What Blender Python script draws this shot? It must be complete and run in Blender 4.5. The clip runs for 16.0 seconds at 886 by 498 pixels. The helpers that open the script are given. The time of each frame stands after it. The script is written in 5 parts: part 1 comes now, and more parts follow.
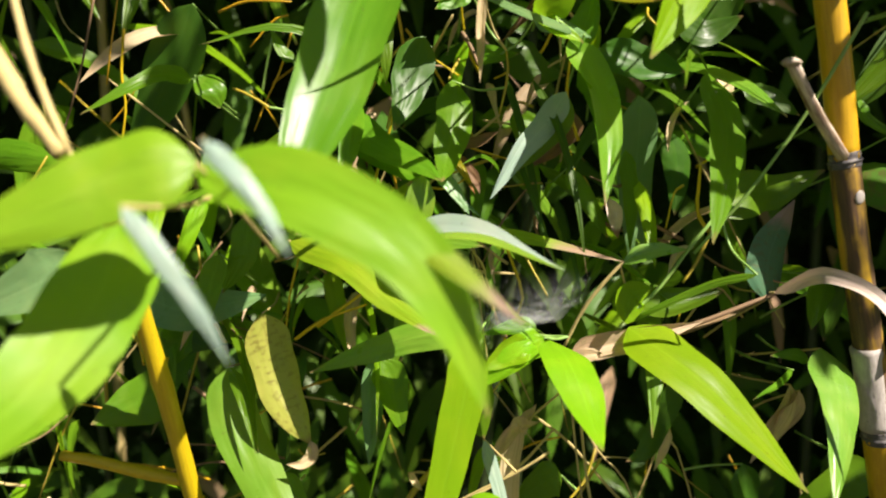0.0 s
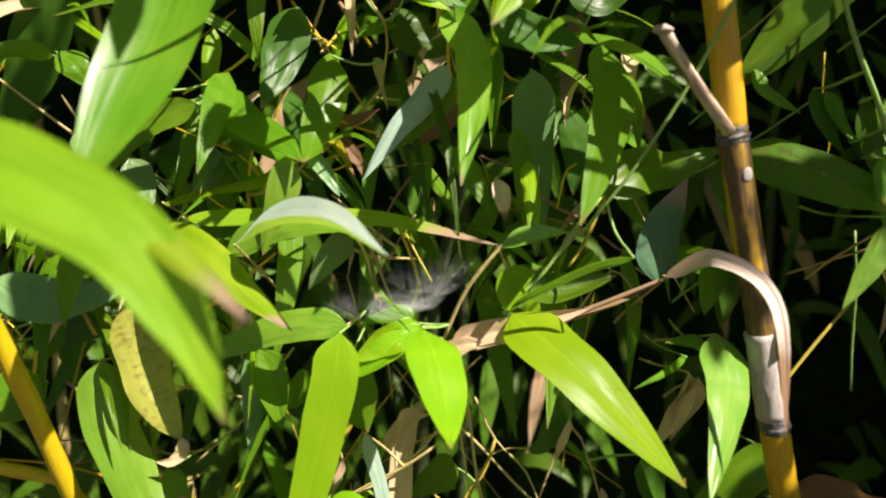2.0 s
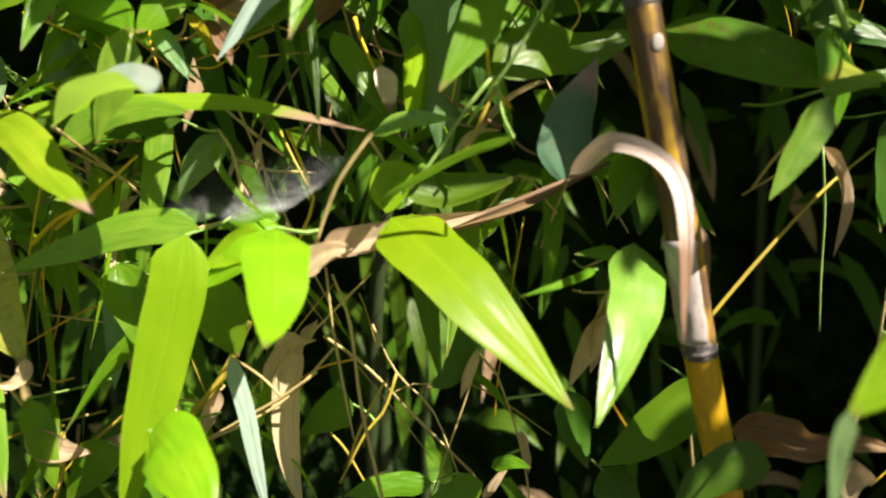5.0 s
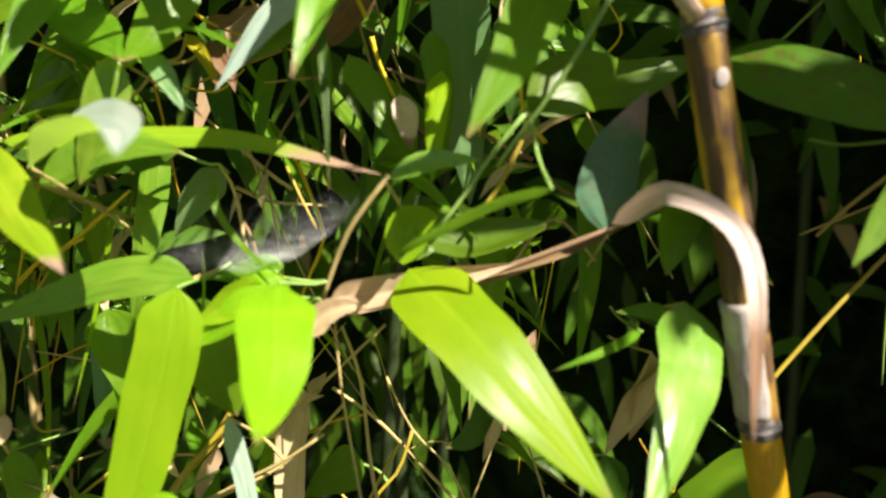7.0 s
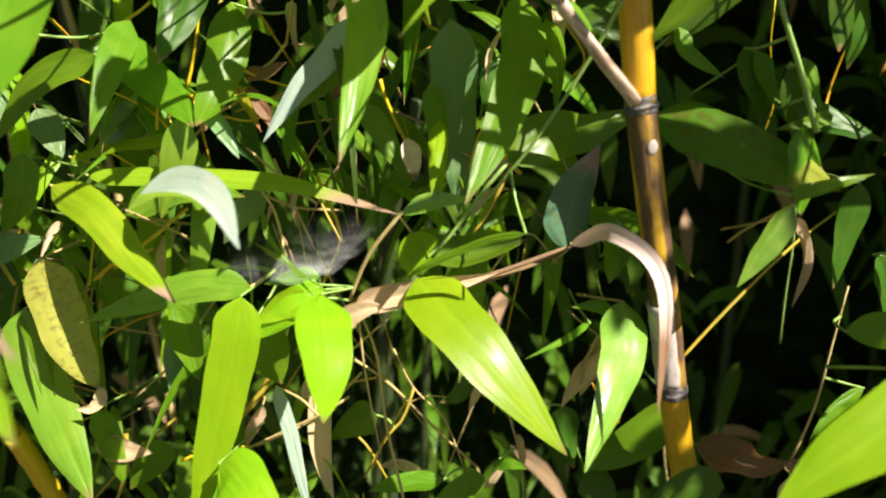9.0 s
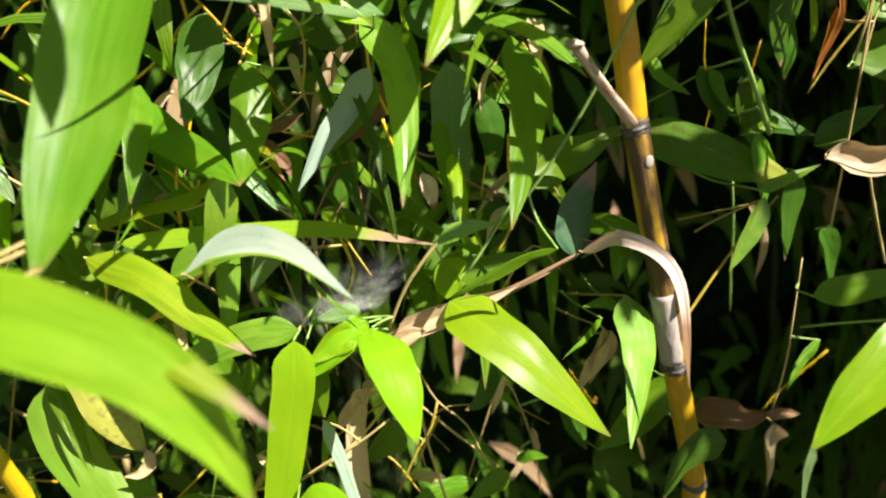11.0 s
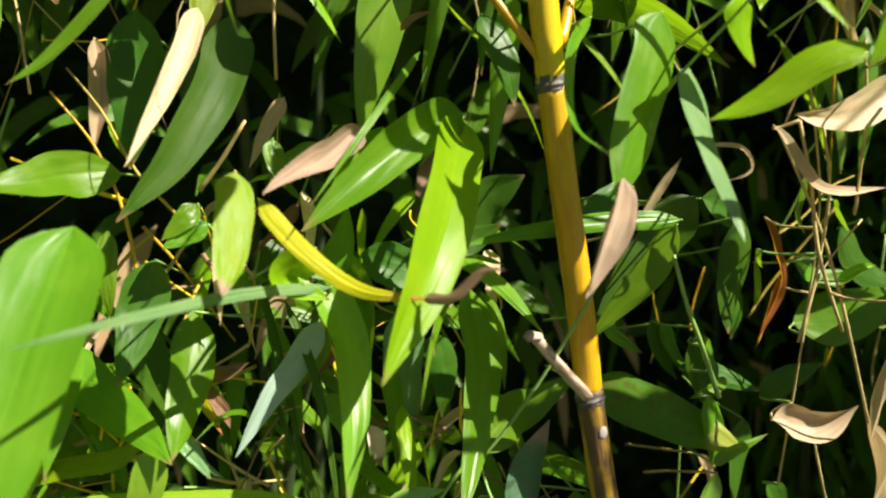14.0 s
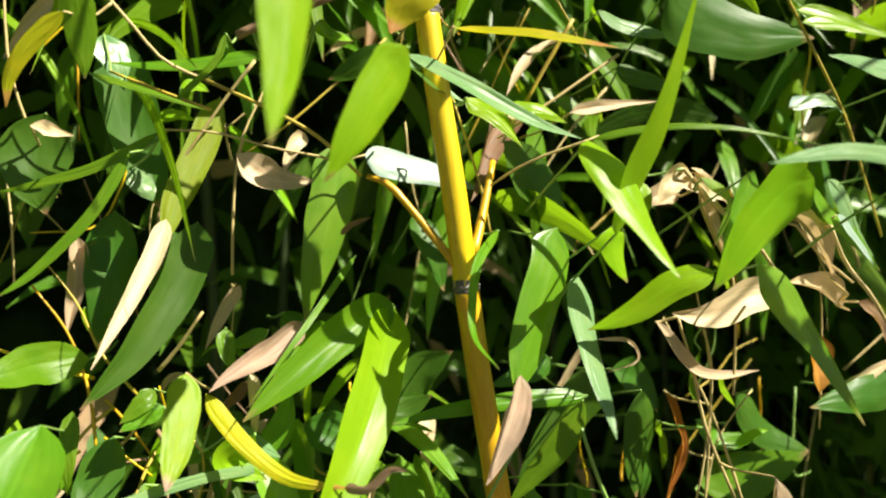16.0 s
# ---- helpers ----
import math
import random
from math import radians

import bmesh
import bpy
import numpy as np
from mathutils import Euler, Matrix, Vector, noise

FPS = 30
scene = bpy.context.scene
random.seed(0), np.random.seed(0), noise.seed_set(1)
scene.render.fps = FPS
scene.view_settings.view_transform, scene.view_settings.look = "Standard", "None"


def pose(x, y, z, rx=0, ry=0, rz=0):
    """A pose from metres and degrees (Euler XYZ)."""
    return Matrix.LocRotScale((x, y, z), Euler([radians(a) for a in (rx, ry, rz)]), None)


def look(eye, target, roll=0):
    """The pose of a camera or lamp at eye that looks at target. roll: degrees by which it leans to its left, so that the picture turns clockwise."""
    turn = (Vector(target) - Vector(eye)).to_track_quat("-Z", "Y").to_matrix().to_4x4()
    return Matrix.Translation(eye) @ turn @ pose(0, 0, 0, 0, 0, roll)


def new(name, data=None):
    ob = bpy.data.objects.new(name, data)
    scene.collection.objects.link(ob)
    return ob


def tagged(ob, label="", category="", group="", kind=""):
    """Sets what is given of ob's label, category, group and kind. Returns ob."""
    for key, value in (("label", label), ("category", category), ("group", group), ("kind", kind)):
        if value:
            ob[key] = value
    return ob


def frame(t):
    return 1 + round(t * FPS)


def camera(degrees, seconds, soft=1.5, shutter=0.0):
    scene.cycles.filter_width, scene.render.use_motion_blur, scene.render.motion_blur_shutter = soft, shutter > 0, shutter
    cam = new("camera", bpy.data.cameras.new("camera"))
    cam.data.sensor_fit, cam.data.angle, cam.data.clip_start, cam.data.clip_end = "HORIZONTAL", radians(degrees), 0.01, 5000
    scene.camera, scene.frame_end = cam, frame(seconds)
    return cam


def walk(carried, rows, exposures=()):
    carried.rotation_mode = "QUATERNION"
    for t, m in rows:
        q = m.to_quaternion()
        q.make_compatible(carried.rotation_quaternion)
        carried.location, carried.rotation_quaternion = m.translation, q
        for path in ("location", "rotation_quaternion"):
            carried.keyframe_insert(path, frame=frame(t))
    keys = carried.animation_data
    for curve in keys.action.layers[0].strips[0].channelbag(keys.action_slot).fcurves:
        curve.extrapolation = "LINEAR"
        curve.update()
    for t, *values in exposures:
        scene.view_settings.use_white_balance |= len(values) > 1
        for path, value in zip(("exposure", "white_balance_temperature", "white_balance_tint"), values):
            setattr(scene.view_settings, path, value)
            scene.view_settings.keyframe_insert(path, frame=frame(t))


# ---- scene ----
cam = camera(67.8, 16.0, 2.1)
cam.data.dof.use_dof, cam.data.dof.focus_distance, cam.data.dof.aperture_fstop = True, 0.42, 5.2
METRES, EYE, TILT, LEAN, TURN = 0.7, 1.35, -8.0, 0.0, 0.0
ROWS = [
    (0.0, 0.0, 0.0, 0.0, -0.0, 0.0, -0.0),
    (0.5, 0.0392, 0.0111, 0.0026, -0.4, -0.04, 0.3),
    (1.0, 0.0541, 0.0222, 0.0063, -0.12, -0.58, 0.23),
    (1.5, 0.0727, 0.0255, 0.0059, -0.31, -0.97, 0.18),
    (2.0, 0.1025, 0.0319, -0.0, -0.46, -1.43, 0.58),
    (2.5, 0.1277, 0.0343, -0.0166, -0.21, -2.18, 0.64),
    (3.0, 0.1441, 0.0392, -0.0361, 0.63, -2.94, 0.38),
    (3.5, 0.1619, 0.0429, -0.0558, 0.47, -2.92, 0.72),
    (4.0, 0.1911, 0.0522, -0.0669, 0.68, -2.82, 1.08),
    (6.5, 0.2234, 0.1729, -0.0666, 3.41, -2.06, -0.68),
    (7.0, 0.2116, 0.1639, -0.0355, 3.46, -2.79, -0.28),
    (7.5, 0.2097, 0.149, 0.0007, 3.11, -5.65, -0.24),
    (8.0, 0.202, 0.1204, 0.0424, 2.01, -8.21, -0.22),
    (8.5, 0.2031, 0.0719, 0.0518, 1.91, -10.11, -0.89),
    (11.0, 0.068, 0.0047, 0.0841, -10.1, -10.16, 4.82),
    (11.5, 0.0429, 0.0149, 0.1069, -11.83, -10.25, 4.0),
    (12.0, 0.0251, 0.0377, 0.1325, -13.11, -9.16, 2.93),
    (12.5, 0.0359, 0.0362, 0.1705, -14.25, -7.16, 2.72),
    (13.0, 0.0531, 0.0384, 0.1917, -14.99, -5.61, 2.08),
    (13.5, 0.0712, 0.0362, 0.2136, -14.91, -3.59, 1.53),
    (14.0, 0.0727, 0.0364, 0.2213, -14.72, -1.85, 1.25),
    (14.5, 0.0734, 0.0166, 0.2373, -14.87, 0.02, 1.04),
    (15.0, 0.0798, -0.0004, 0.2489, -14.83, 2.1, 0.83),
    (15.5, 0.0877, -0.0224, 0.2671, -15.07, 4.46, 0.85),
    (16.0, 0.0959, -0.0598, 0.2907, -16.47, 7.11, 0.98),
]
walk(cam, [(t, pose(0, 0, EYE, TILT, LEAN, TURN) @ pose(METRES * x, METRES * y, METRES * z, 90 + pitch, roll, yaw)) for t, x, y, z, yaw, pitch, roll in ROWS],
     [(0.0, 0.90, 6500, 17), (2.5, 0.92, 6500, 19), (4.0, 1.07, 6500, 19), (7.5, 1.13, 6500, 19), (11.0, 1.15, 6500, 17), (13.0, 0.98, 6500, 11), (16.0, 1.16, 6500, 11)])

# ---- sky, sun ----
SUN_UP, SUN_TURN = 50.0, 51.0      # degrees above the horizon; degrees to the right of straight behind the first camera
world = bpy.data.worlds.new("sky")
scene.world = world
world.use_nodes = True
wn = world.node_tree.nodes
sky = wn.new("ShaderNodeTexSky")
sky.sky_type, sky.sun_disc = "NISHITA", False
sky.sun_elevation, sky.sun_rotation = radians(SUN_UP), radians(180 - SUN_TURN)
world.node_tree.links.new(sky.outputs[0], wn["Background"].inputs[0])
wn["Background"].inputs[1].default_value = 0.026
toward = Vector((math.cos(radians(SUN_UP)) * math.sin(radians(SUN_TURN)), -math.cos(radians(SUN_UP)) * math.cos(radians(SUN_TURN)), math.sin(radians(SUN_UP))))
lamp = bpy.data.lights.new("sun", "SUN")
lamp.energy, lamp.angle, lamp.color = 5.5, radians(0.5), (1.0, 0.92, 0.79)
sun = new("sun", lamp)
sun.matrix_world = look(toward * 5, (0, 0, 0))


# ---- materials ----
class Nodes:
    """A small helper for node trees."""

    def __init__(self, name):
        self.mat = bpy.data.materials.new(name)
        self.mat.use_nodes = True
        self.tree = self.mat.node_tree
        self.bsdf = self.tree.nodes["Principled BSDF"]
        self.out = self.tree.nodes["Material Output"]

    def add(self, kind, **inputs):
        n = self.tree.nodes.new(kind)
        for k, v in inputs.items():
            self.put(n.inputs[k], v)
        return n

    def put(self, socket, v):
        if isinstance(v, bpy.types.NodeSocket):
            self.tree.links.new(v, socket)
        else:
            socket.default_value = v

    def math(self, op, a, b=0.0, clamp=False):
        n = self.tree.nodes.new("ShaderNodeMath")
        n.operation, n.use_clamp = op, clamp
        self.put(n.inputs[0], a)
        self.put(n.inputs[1], b)
        return n.outputs[0]

    def mix(self, f, a, b):
        n = self.tree.nodes.new("ShaderNodeMix")
        n.data_type = "RGBA"
        self.put(n.inputs[0], f)
        self.put(n.inputs[6], a)
        self.put(n.inputs[7], b)
        return n.outputs[2]

    def ramp(self, x, lo, hi):
        n = self.tree.nodes.new("ShaderNodeMapRange")
        self.put(n.inputs[0], x)
        n.inputs[1].default_value, n.inputs[2].default_value = lo, hi
        return n.outputs[0]

    def noise(self, vec, scale, detail=2.0):
        n = self.add("ShaderNodeTexNoise", Scale=scale, Detail=detail)
        if vec is not None:
            self.put(n.inputs["Vector"], vec)
        return n.outputs[0]


def rgb(c):
    return (c[0], c[1], c[2], 1.0)


def leaf_material(name, base, second, through_colour, dry=(0.34, 0.21, 0.10), tip=1.2, spots=0.0, rough=0.38, light_through=0.42, island=False, gloss=0.38):
    """A grass leaf with parallel veins along v, a pale midrib, blotches, and a withered tip from v = tip on."""
    n = Nodes(name)
    uv = n.add("ShaderNodeUVMap").outputs[0]
    sep = n.add("ShaderNodeSeparateXYZ", Vector=uv)
    u, v = sep.outputs[0], sep.outputs[1]
    rnd = n.add("ShaderNodeNewGeometry").outputs["Random Per Island"] if island else n.add("ShaderNodeObjectInfo").outputs["Random"]
    shift = n.math("MULTIPLY", rnd, 37.0)
    along = n.add("ShaderNodeCombineXYZ", X=n.math("MULTIPLY", u, 34.0), Y=n.math("ADD", n.math("MULTIPLY", v, 1.6), shift), Z=shift).outputs[0]
    veins = n.noise(along, 1.0, 1.0)
    spot_at = n.add("ShaderNodeCombineXYZ", X=n.math("MULTIPLY", u, 2.2), Y=n.math("MULTIPLY", v, 11.0), Z=shift).outputs[0]
    blotch = n.noise(spot_at, 0.55, 3.0)
    col = n.mix(n.math("ADD", n.math("MULTIPLY", n.ramp(veins, 0.3, 0.7), 0.35 if rough < 0.5 else 1.0), 0.28 if rough < 0.5 else 0.0), rgb(base), rgb(second))
    col = n.mix(n.math("MULTIPLY", n.ramp(blotch, 0.45, 0.75), 0.55), col, rgb([second[0] * 1.25, second[1] * 1.05, second[2]]))
    rib = n.ramp(n.math("ABSOLUTE", n.math("SUBTRACT", u, 0.5)), 0.035, 0.012)
    col = n.mix(n.math("MULTIPLY", rib, 0.11), col, rgb([min(1, c * 1.7 + 0.03) for c in second]))
    if spots:
        fine = n.noise(spot_at, 2.6, 4.0)
        col = n.mix(n.math("MULTIPLY", n.ramp(fine, 0.52, 0.66), spots), col, (0.16, 0.075, 0.03, 1))
    else:
        fleck = n.noise(spot_at, 6.0, 2.0)
        col = n.mix(n.math("MULTIPLY", n.ramp(fleck, 0.70, 0.74), 0.5), col, (0.10, 0.07, 0.02, 1))
    wither = n.ramp(n.math("ADD", v, n.math("MULTIPLY", n.math("SUBTRACT", blotch, 0.5), 0.16)), tip - 0.05, tip + 0.03)
    col = n.mix(wither, col, rgb(dry))
    hsv = n.add("ShaderNodeHueSaturation", Color=col, Hue=n.math("ADD", n.math("MULTIPLY", rnd, 0.026), 0.487), Value=n.math("ADD", n.math("MULTIPLY", rnd, 0.5 if island else 0.3), 0.75 if island else 0.86))
    ripple = n.noise(n.add("ShaderNodeCombineXYZ", X=n.math("MULTIPLY", u, 3.4), Y=n.math("MULTIPLY", v, 3.2), Z=shift).outputs[0], 0.9, 1.5)
    wave = n.add("ShaderNodeBump", Strength=0.7, Distance=0.0024, Height=ripple)
    bump = n.add("ShaderNodeBump", Strength=0.04, Distance=0.0005, Height=veins, Normal=wave.outputs[0])
    n.put(n.bsdf.inputs["Base Color"], hsv.outputs[0])
    n.put(n.bsdf.inputs["Roughness"], n.math("ADD", n.math("MULTIPLY", blotch, 0.4), rough - 0.17))
    n.put(n.bsdf.inputs["Normal"], bump.outputs[0])
    n.bsdf.inputs["Specular IOR Level"].default_value = gloss
    thin = n.add("ShaderNodeBsdfTranslucent", Color=n.mix(wither, n.mix(veins, rgb(through_colour), rgb([c * 0.8 for c in through_colour])), rgb(dry)), Normal=bump.outputs[0])
    both = n.add("ShaderNodeMixShader", Fac=light_through)
    n.put(both.inputs[1], n.bsdf.outputs[0])
    n.put(both.inputs[2], thin.outputs[0])
    n.put(n.out.inputs[0], both.outputs[0])
    return n.mat


LEAF = {
    "g": leaf_material("leaf_green", (0.076, 0.205, 0.008), (0.142, 0.305, 0.011), (0.31, 0.56, 0.010), tip=0.985, rough=0.32, gloss=0.30),
    "y": leaf_material("leaf_bright_lime", (0.194, 0.43, 0.007), (0.285, 0.53, 0.009), (0.44, 0.71, 0.009), tip=0.985, rough=0.32, light_through=0.5, gloss=0.25),
    "f": leaf_material("leaf_broad_lime", (0.200, 0.40, 0.012), (0.285, 0.48, 0.018), (0.43, 0.67, 0.018), tip=0.99, rough=0.36, light_through=0.46, gloss=0.42),
    "m": leaf_material("leaf_light_green", (0.128, 0.29, 0.018), (0.205, 0.38, 0.026), (0.38, 0.60, 0.018), tip=0.985, rough=0.29, light_through=0.44, gloss=0.6),
    # darker copy of the leaf green, with hedge shade put into its colour
    "d": leaf_material("leaf_green_in_shade", (0.036, 0.110, 0.009), (0.065, 0.158, 0.013), (0.17, 0.36, 0.014), tip=0.97, rough=0.36, light_through=0.36, gloss=0.28),
    "p": leaf_material("leaf_glaucous", (0.13, 0.28, 0.10), (0.20, 0.34, 0.13), (0.20, 0.40, 0.06), rough=0.30, light_through=0.3),
    "x": leaf_material("leaf_blotched_teal", (0.06, 0.17, 0.085), (0.10, 0.22, 0.11), (0.10, 0.24, 0.07), dry=(0.34, 0.25, 0.21), tip=0.78, spots=0.35, rough=0.45, light_through=0.25),
    "w": leaf_material("leaf_silvery_green", (0.14, 0.31, 0.026), (0.23, 0.40, 0.05), (0.27, 0.50, 0.025), rough=0.30, light_through=0.3, gloss=0.8),
    # pale underside tone, which also paints the white sheen of lit leaves
    "P": leaf_material("leaf_pale_with_sheen", (0.31, 0.45, 0.35), (0.38, 0.52, 0.42), (0.28, 0.45, 0.18), rough=0.36, light_through=0.25),
    # pale leaf whitened further: the upper face's sheen is in the colour
    "A": leaf_material("leaf_painted_sheen", (0.48, 0.61, 0.52), (0.58, 0.71, 0.62), (0.48, 0.80, 0.05), rough=0.34, light_through=0.36),
    "Y": leaf_material("leaf_yellowing", (0.36, 0.42, 0.006), (0.49, 0.44, 0.008), (0.62, 0.56, 0.010), dry=(0.52, 0.27, 0.06), tip=0.84),
    "yt": leaf_material("leaf_lime_with_dry_tip", (0.195, 0.335, 0.006), (0.28, 0.39, 0.008), (0.40, 0.58, 0.008), dry=(0.46, 0.30, 0.22), tip=0.90, rough=0.5, light_through=0.45),
    "s": leaf_material("leaf_spotted", (0.40, 0.47, 0.06), (0.54, 0.56, 0.12), (0.54, 0.60, 0.06), tip=0.97, spots=0.5),
    # real brown spots; the tip colour paints the leaf's sunlit yellow end
    "sg": leaf_material("leaf_half_spotted", (0.065, 0.20, 0.010), (0.105, 0.26, 0.014), (0.22, 0.44, 0.02), dry=(0.36, 0.42, 0.05), tip=0.74, spots=0.7, gloss=0.2),
    "gt": leaf_material("leaf_with_dry_tip", (0.19, 0.36, 0.012), (0.28, 0.42, 0.016), (0.42, 0.60, 0.016), dry=(0.42, 0.27, 0.18), tip=0.80),
    "t": leaf_material("leaf_dry", (0.50, 0.38, 0.20), (0.74, 0.61, 0.38), (0.58, 0.42, 0.19), rough=0.5, light_through=0.3),
    "o": leaf_material("leaf_withered_orange", (0.42, 0.17, 0.02), (0.55, 0.26, 0.03), (0.60, 0.26, 0.02), rough=0.6, light_through=0.45),
    "pk": leaf_material("leaf_withered_pinkish", (0.34, 0.23, 0.15), (0.50, 0.37, 0.27), (0.44, 0.28, 0.18), rough=0.6, light_through=0.3),
    "hk": leaf_material("leaf_dead_pinkish_white", (0.60, 0.44, 0.35), (0.82, 0.69, 0.60), (0.46, 0.30, 0.22), dry=(0.30, 0.17, 0.10), tip=0.8, rough=0.5, light_through=0.3),
    "b": leaf_material("leaf_dead_brown", (0.17, 0.11, 0.05), (0.33, 0.21, 0.10), (0.36, 0.20, 0.07), rough=0.6, light_through=0.3),
}
HEDGE_LEAF = leaf_material("hedge_leaf", (0.054, 0.134, 0.008), (0.094, 0.198, 0.012), (0.22, 0.42, 0.014), light_through=0.38, island=True, gloss=0.3)
HEDGE_DRY = leaf_material("hedge_dry_leaf", (0.40, 0.27, 0.15), (0.50, 0.36, 0.20), (0.40, 0.26, 0.12), rough=0.6, light_through=0.3, island=True)


def stem_material(name, base, second, streak, rough=0.4, streak_from=0.6):
    """Cane with fibres along it, stains and darker scars."""
    n = Nodes(name)
    uv = n.add("ShaderNodeUVMap").outputs[0]
    sep = n.add("ShaderNodeSeparateXYZ", Vector=uv)
    fib_at = n.add("ShaderNodeCombineXYZ", X=n.math("MULTIPLY", sep.outputs[0], 26.0), Y=n.math("MULTIPLY", sep.outputs[1], 9.0)).outputs[0]
    fibres = n.noise(fib_at, 1.0, 2.0)
    geo = n.add("ShaderNodeTexCoord").outputs["Object"]
    stain = n.noise(geo, 42.0, 4.0)
    col = n.mix(n.ramp(fibres, 0.3, 0.7), rgb(base), rgb(second))
    band_at = n.add("ShaderNodeCombineXYZ", X=n.math("MULTIPLY", sep.outputs[0], 5.0), Y=n.math("MULTIPLY", sep.outputs[1], 2.2)).outputs[0]
    band = n.noise(band_at, 1.0, 3.0)
    col = n.mix(n.ramp(n.math("ADD", n.math("MULTIPLY", band, 0.7), n.math("MULTIPLY", stain, 0.3)), streak_from - 0.06, streak_from + 0.05), col, rgb(streak))
    speck = n.noise(geo, 900.0, 1.0)
    col = n.mix(n.math("MULTIPLY", n.ramp(speck, 0.68, 0.78), 0.5), col, (0.05, 0.03, 0.015, 1))
    bump = n.add("ShaderNodeBump", Strength=0.3, Distance=0.0006, Height=n.math("ADD", fibres, stain))
    n.put(n.bsdf.inputs["Base Color"], col)
    n.put(n.bsdf.inputs["Roughness"], n.math("ADD", n.math("MULTIPLY", stain, 0.3), rough - 0.12))
    n.put(n.bsdf.inputs["Normal"], bump.outputs[0])
    return n.mat


STEM = {
    "b": stem_material("withered_brown_stem", (0.20, 0.12, 0.06), (0.30, 0.19, 0.10), (0.46, 0.32, 0.18), 0.7),
    "c": stem_material("golden_cane", (0.54, 0.305, 0.006), (0.64, 0.39, 0.010), (0.38, 0.22, 0.015), 0.36, 0.62),
    "q": stem_material("yellow_cane", (0.64, 0.46, 0.006), (0.74, 0.55, 0.010), (0.42, 0.26, 0.015), 0.36, 0.64),
    "o": stem_material("old_cane", (0.14, 0.08, 0.035), (0.08, 0.048, 0.025), (0.54, 0.33, 0.015), 0.5, 0.555),
    "w": stem_material("grey_sheath", (0.38, 0.34, 0.30), (0.50, 0.46, 0.42), (0.20, 0.16, 0.13), 0.7, 0.66),
    "k": stem_material("dark_node", (0.07, 0.065, 0.065), (0.13, 0.12, 0.12), (0.26, 0.23, 0.20), 0.6, 0.57),
    # the hedge's inner shade is put into this cane's dark green
    "m": stem_material("shade_darkened_cane", (0.025, 0.045, 0.012), (0.04, 0.065, 0.018), (0.07, 0.06, 0.02), 0.5),
    "d": stem_material("weathered_stub", (0.74, 0.64, 0.50), (0.52, 0.40, 0.27), (0.20, 0.13, 0.08), 0.5, 0.54),
    "g": stem_material("green_stalk", (0.20, 0.38, 0.07), (0.28, 0.46, 0.11), (0.34, 0.40, 0.10), 0.4),
    "l": stem_material("yellow_green_twig", (0.42, 0.34, 0.025), (0.50, 0.38, 0.03), (0.26, 0.20, 0.05), 0.45, 0.56),
    "t": stem_material("straw_stem", (0.46, 0.36, 0.13), (0.60, 0.48, 0.20), (0.26, 0.18, 0.06), 0.6),
}


# ---- building tools ----
def part(name, bm, material, parent, label="", smooth=True):
    me = bpy.data.meshes.new(name)
    bm.to_mesh(me)
    bm.free()
    me.materials.append(material)
    if smooth:
        me.shade_smooth()
    ob = new(name, me)
    ob.parent = parent
    if label:
        tagged(ob, label)
    return ob


def curve_at(points, f):
    """A smooth curve through the points, f from 0 to 1."""
    n = len(points) - 1
    i = min(int(f * n), n - 1)
    x = f * n - i
    p1, p2 = points[i], points[i + 1]
    p0 = points[i - 1] if i else p1 * 2 - p2
    p3 = points[i + 2] if i + 2 <= n else p2 * 2 - p1
    return 0.5 * (2 * p1 + (p2 - p0) * x + (2 * p0 - 5 * p1 + 4 * p2 - p3) * x * x + (3 * p1 - p0 - 3 * p2 + p3) * x ** 3)


def leaf_width(v, power=2.1, stout=0.3):
    """Half-width along a bamboo leaf, 0 to 1: a short stalk, a round shoulder, nearly parallel sides, a long point."""
    rise = math.sin(0.5 * math.pi * min(1.0, max(0.0, (v - 0.01) / (0.10 + 0.3 * stout if power > 3 else 0.10 + 0.42 * stout if power > 2 else 0.5)))) ** (0.62 if power > 2 else 0.95)
    fall = 1.0 - max(0.0, (v - 0.2) / 0.8) ** power
    return max(0.03, rise * fall)


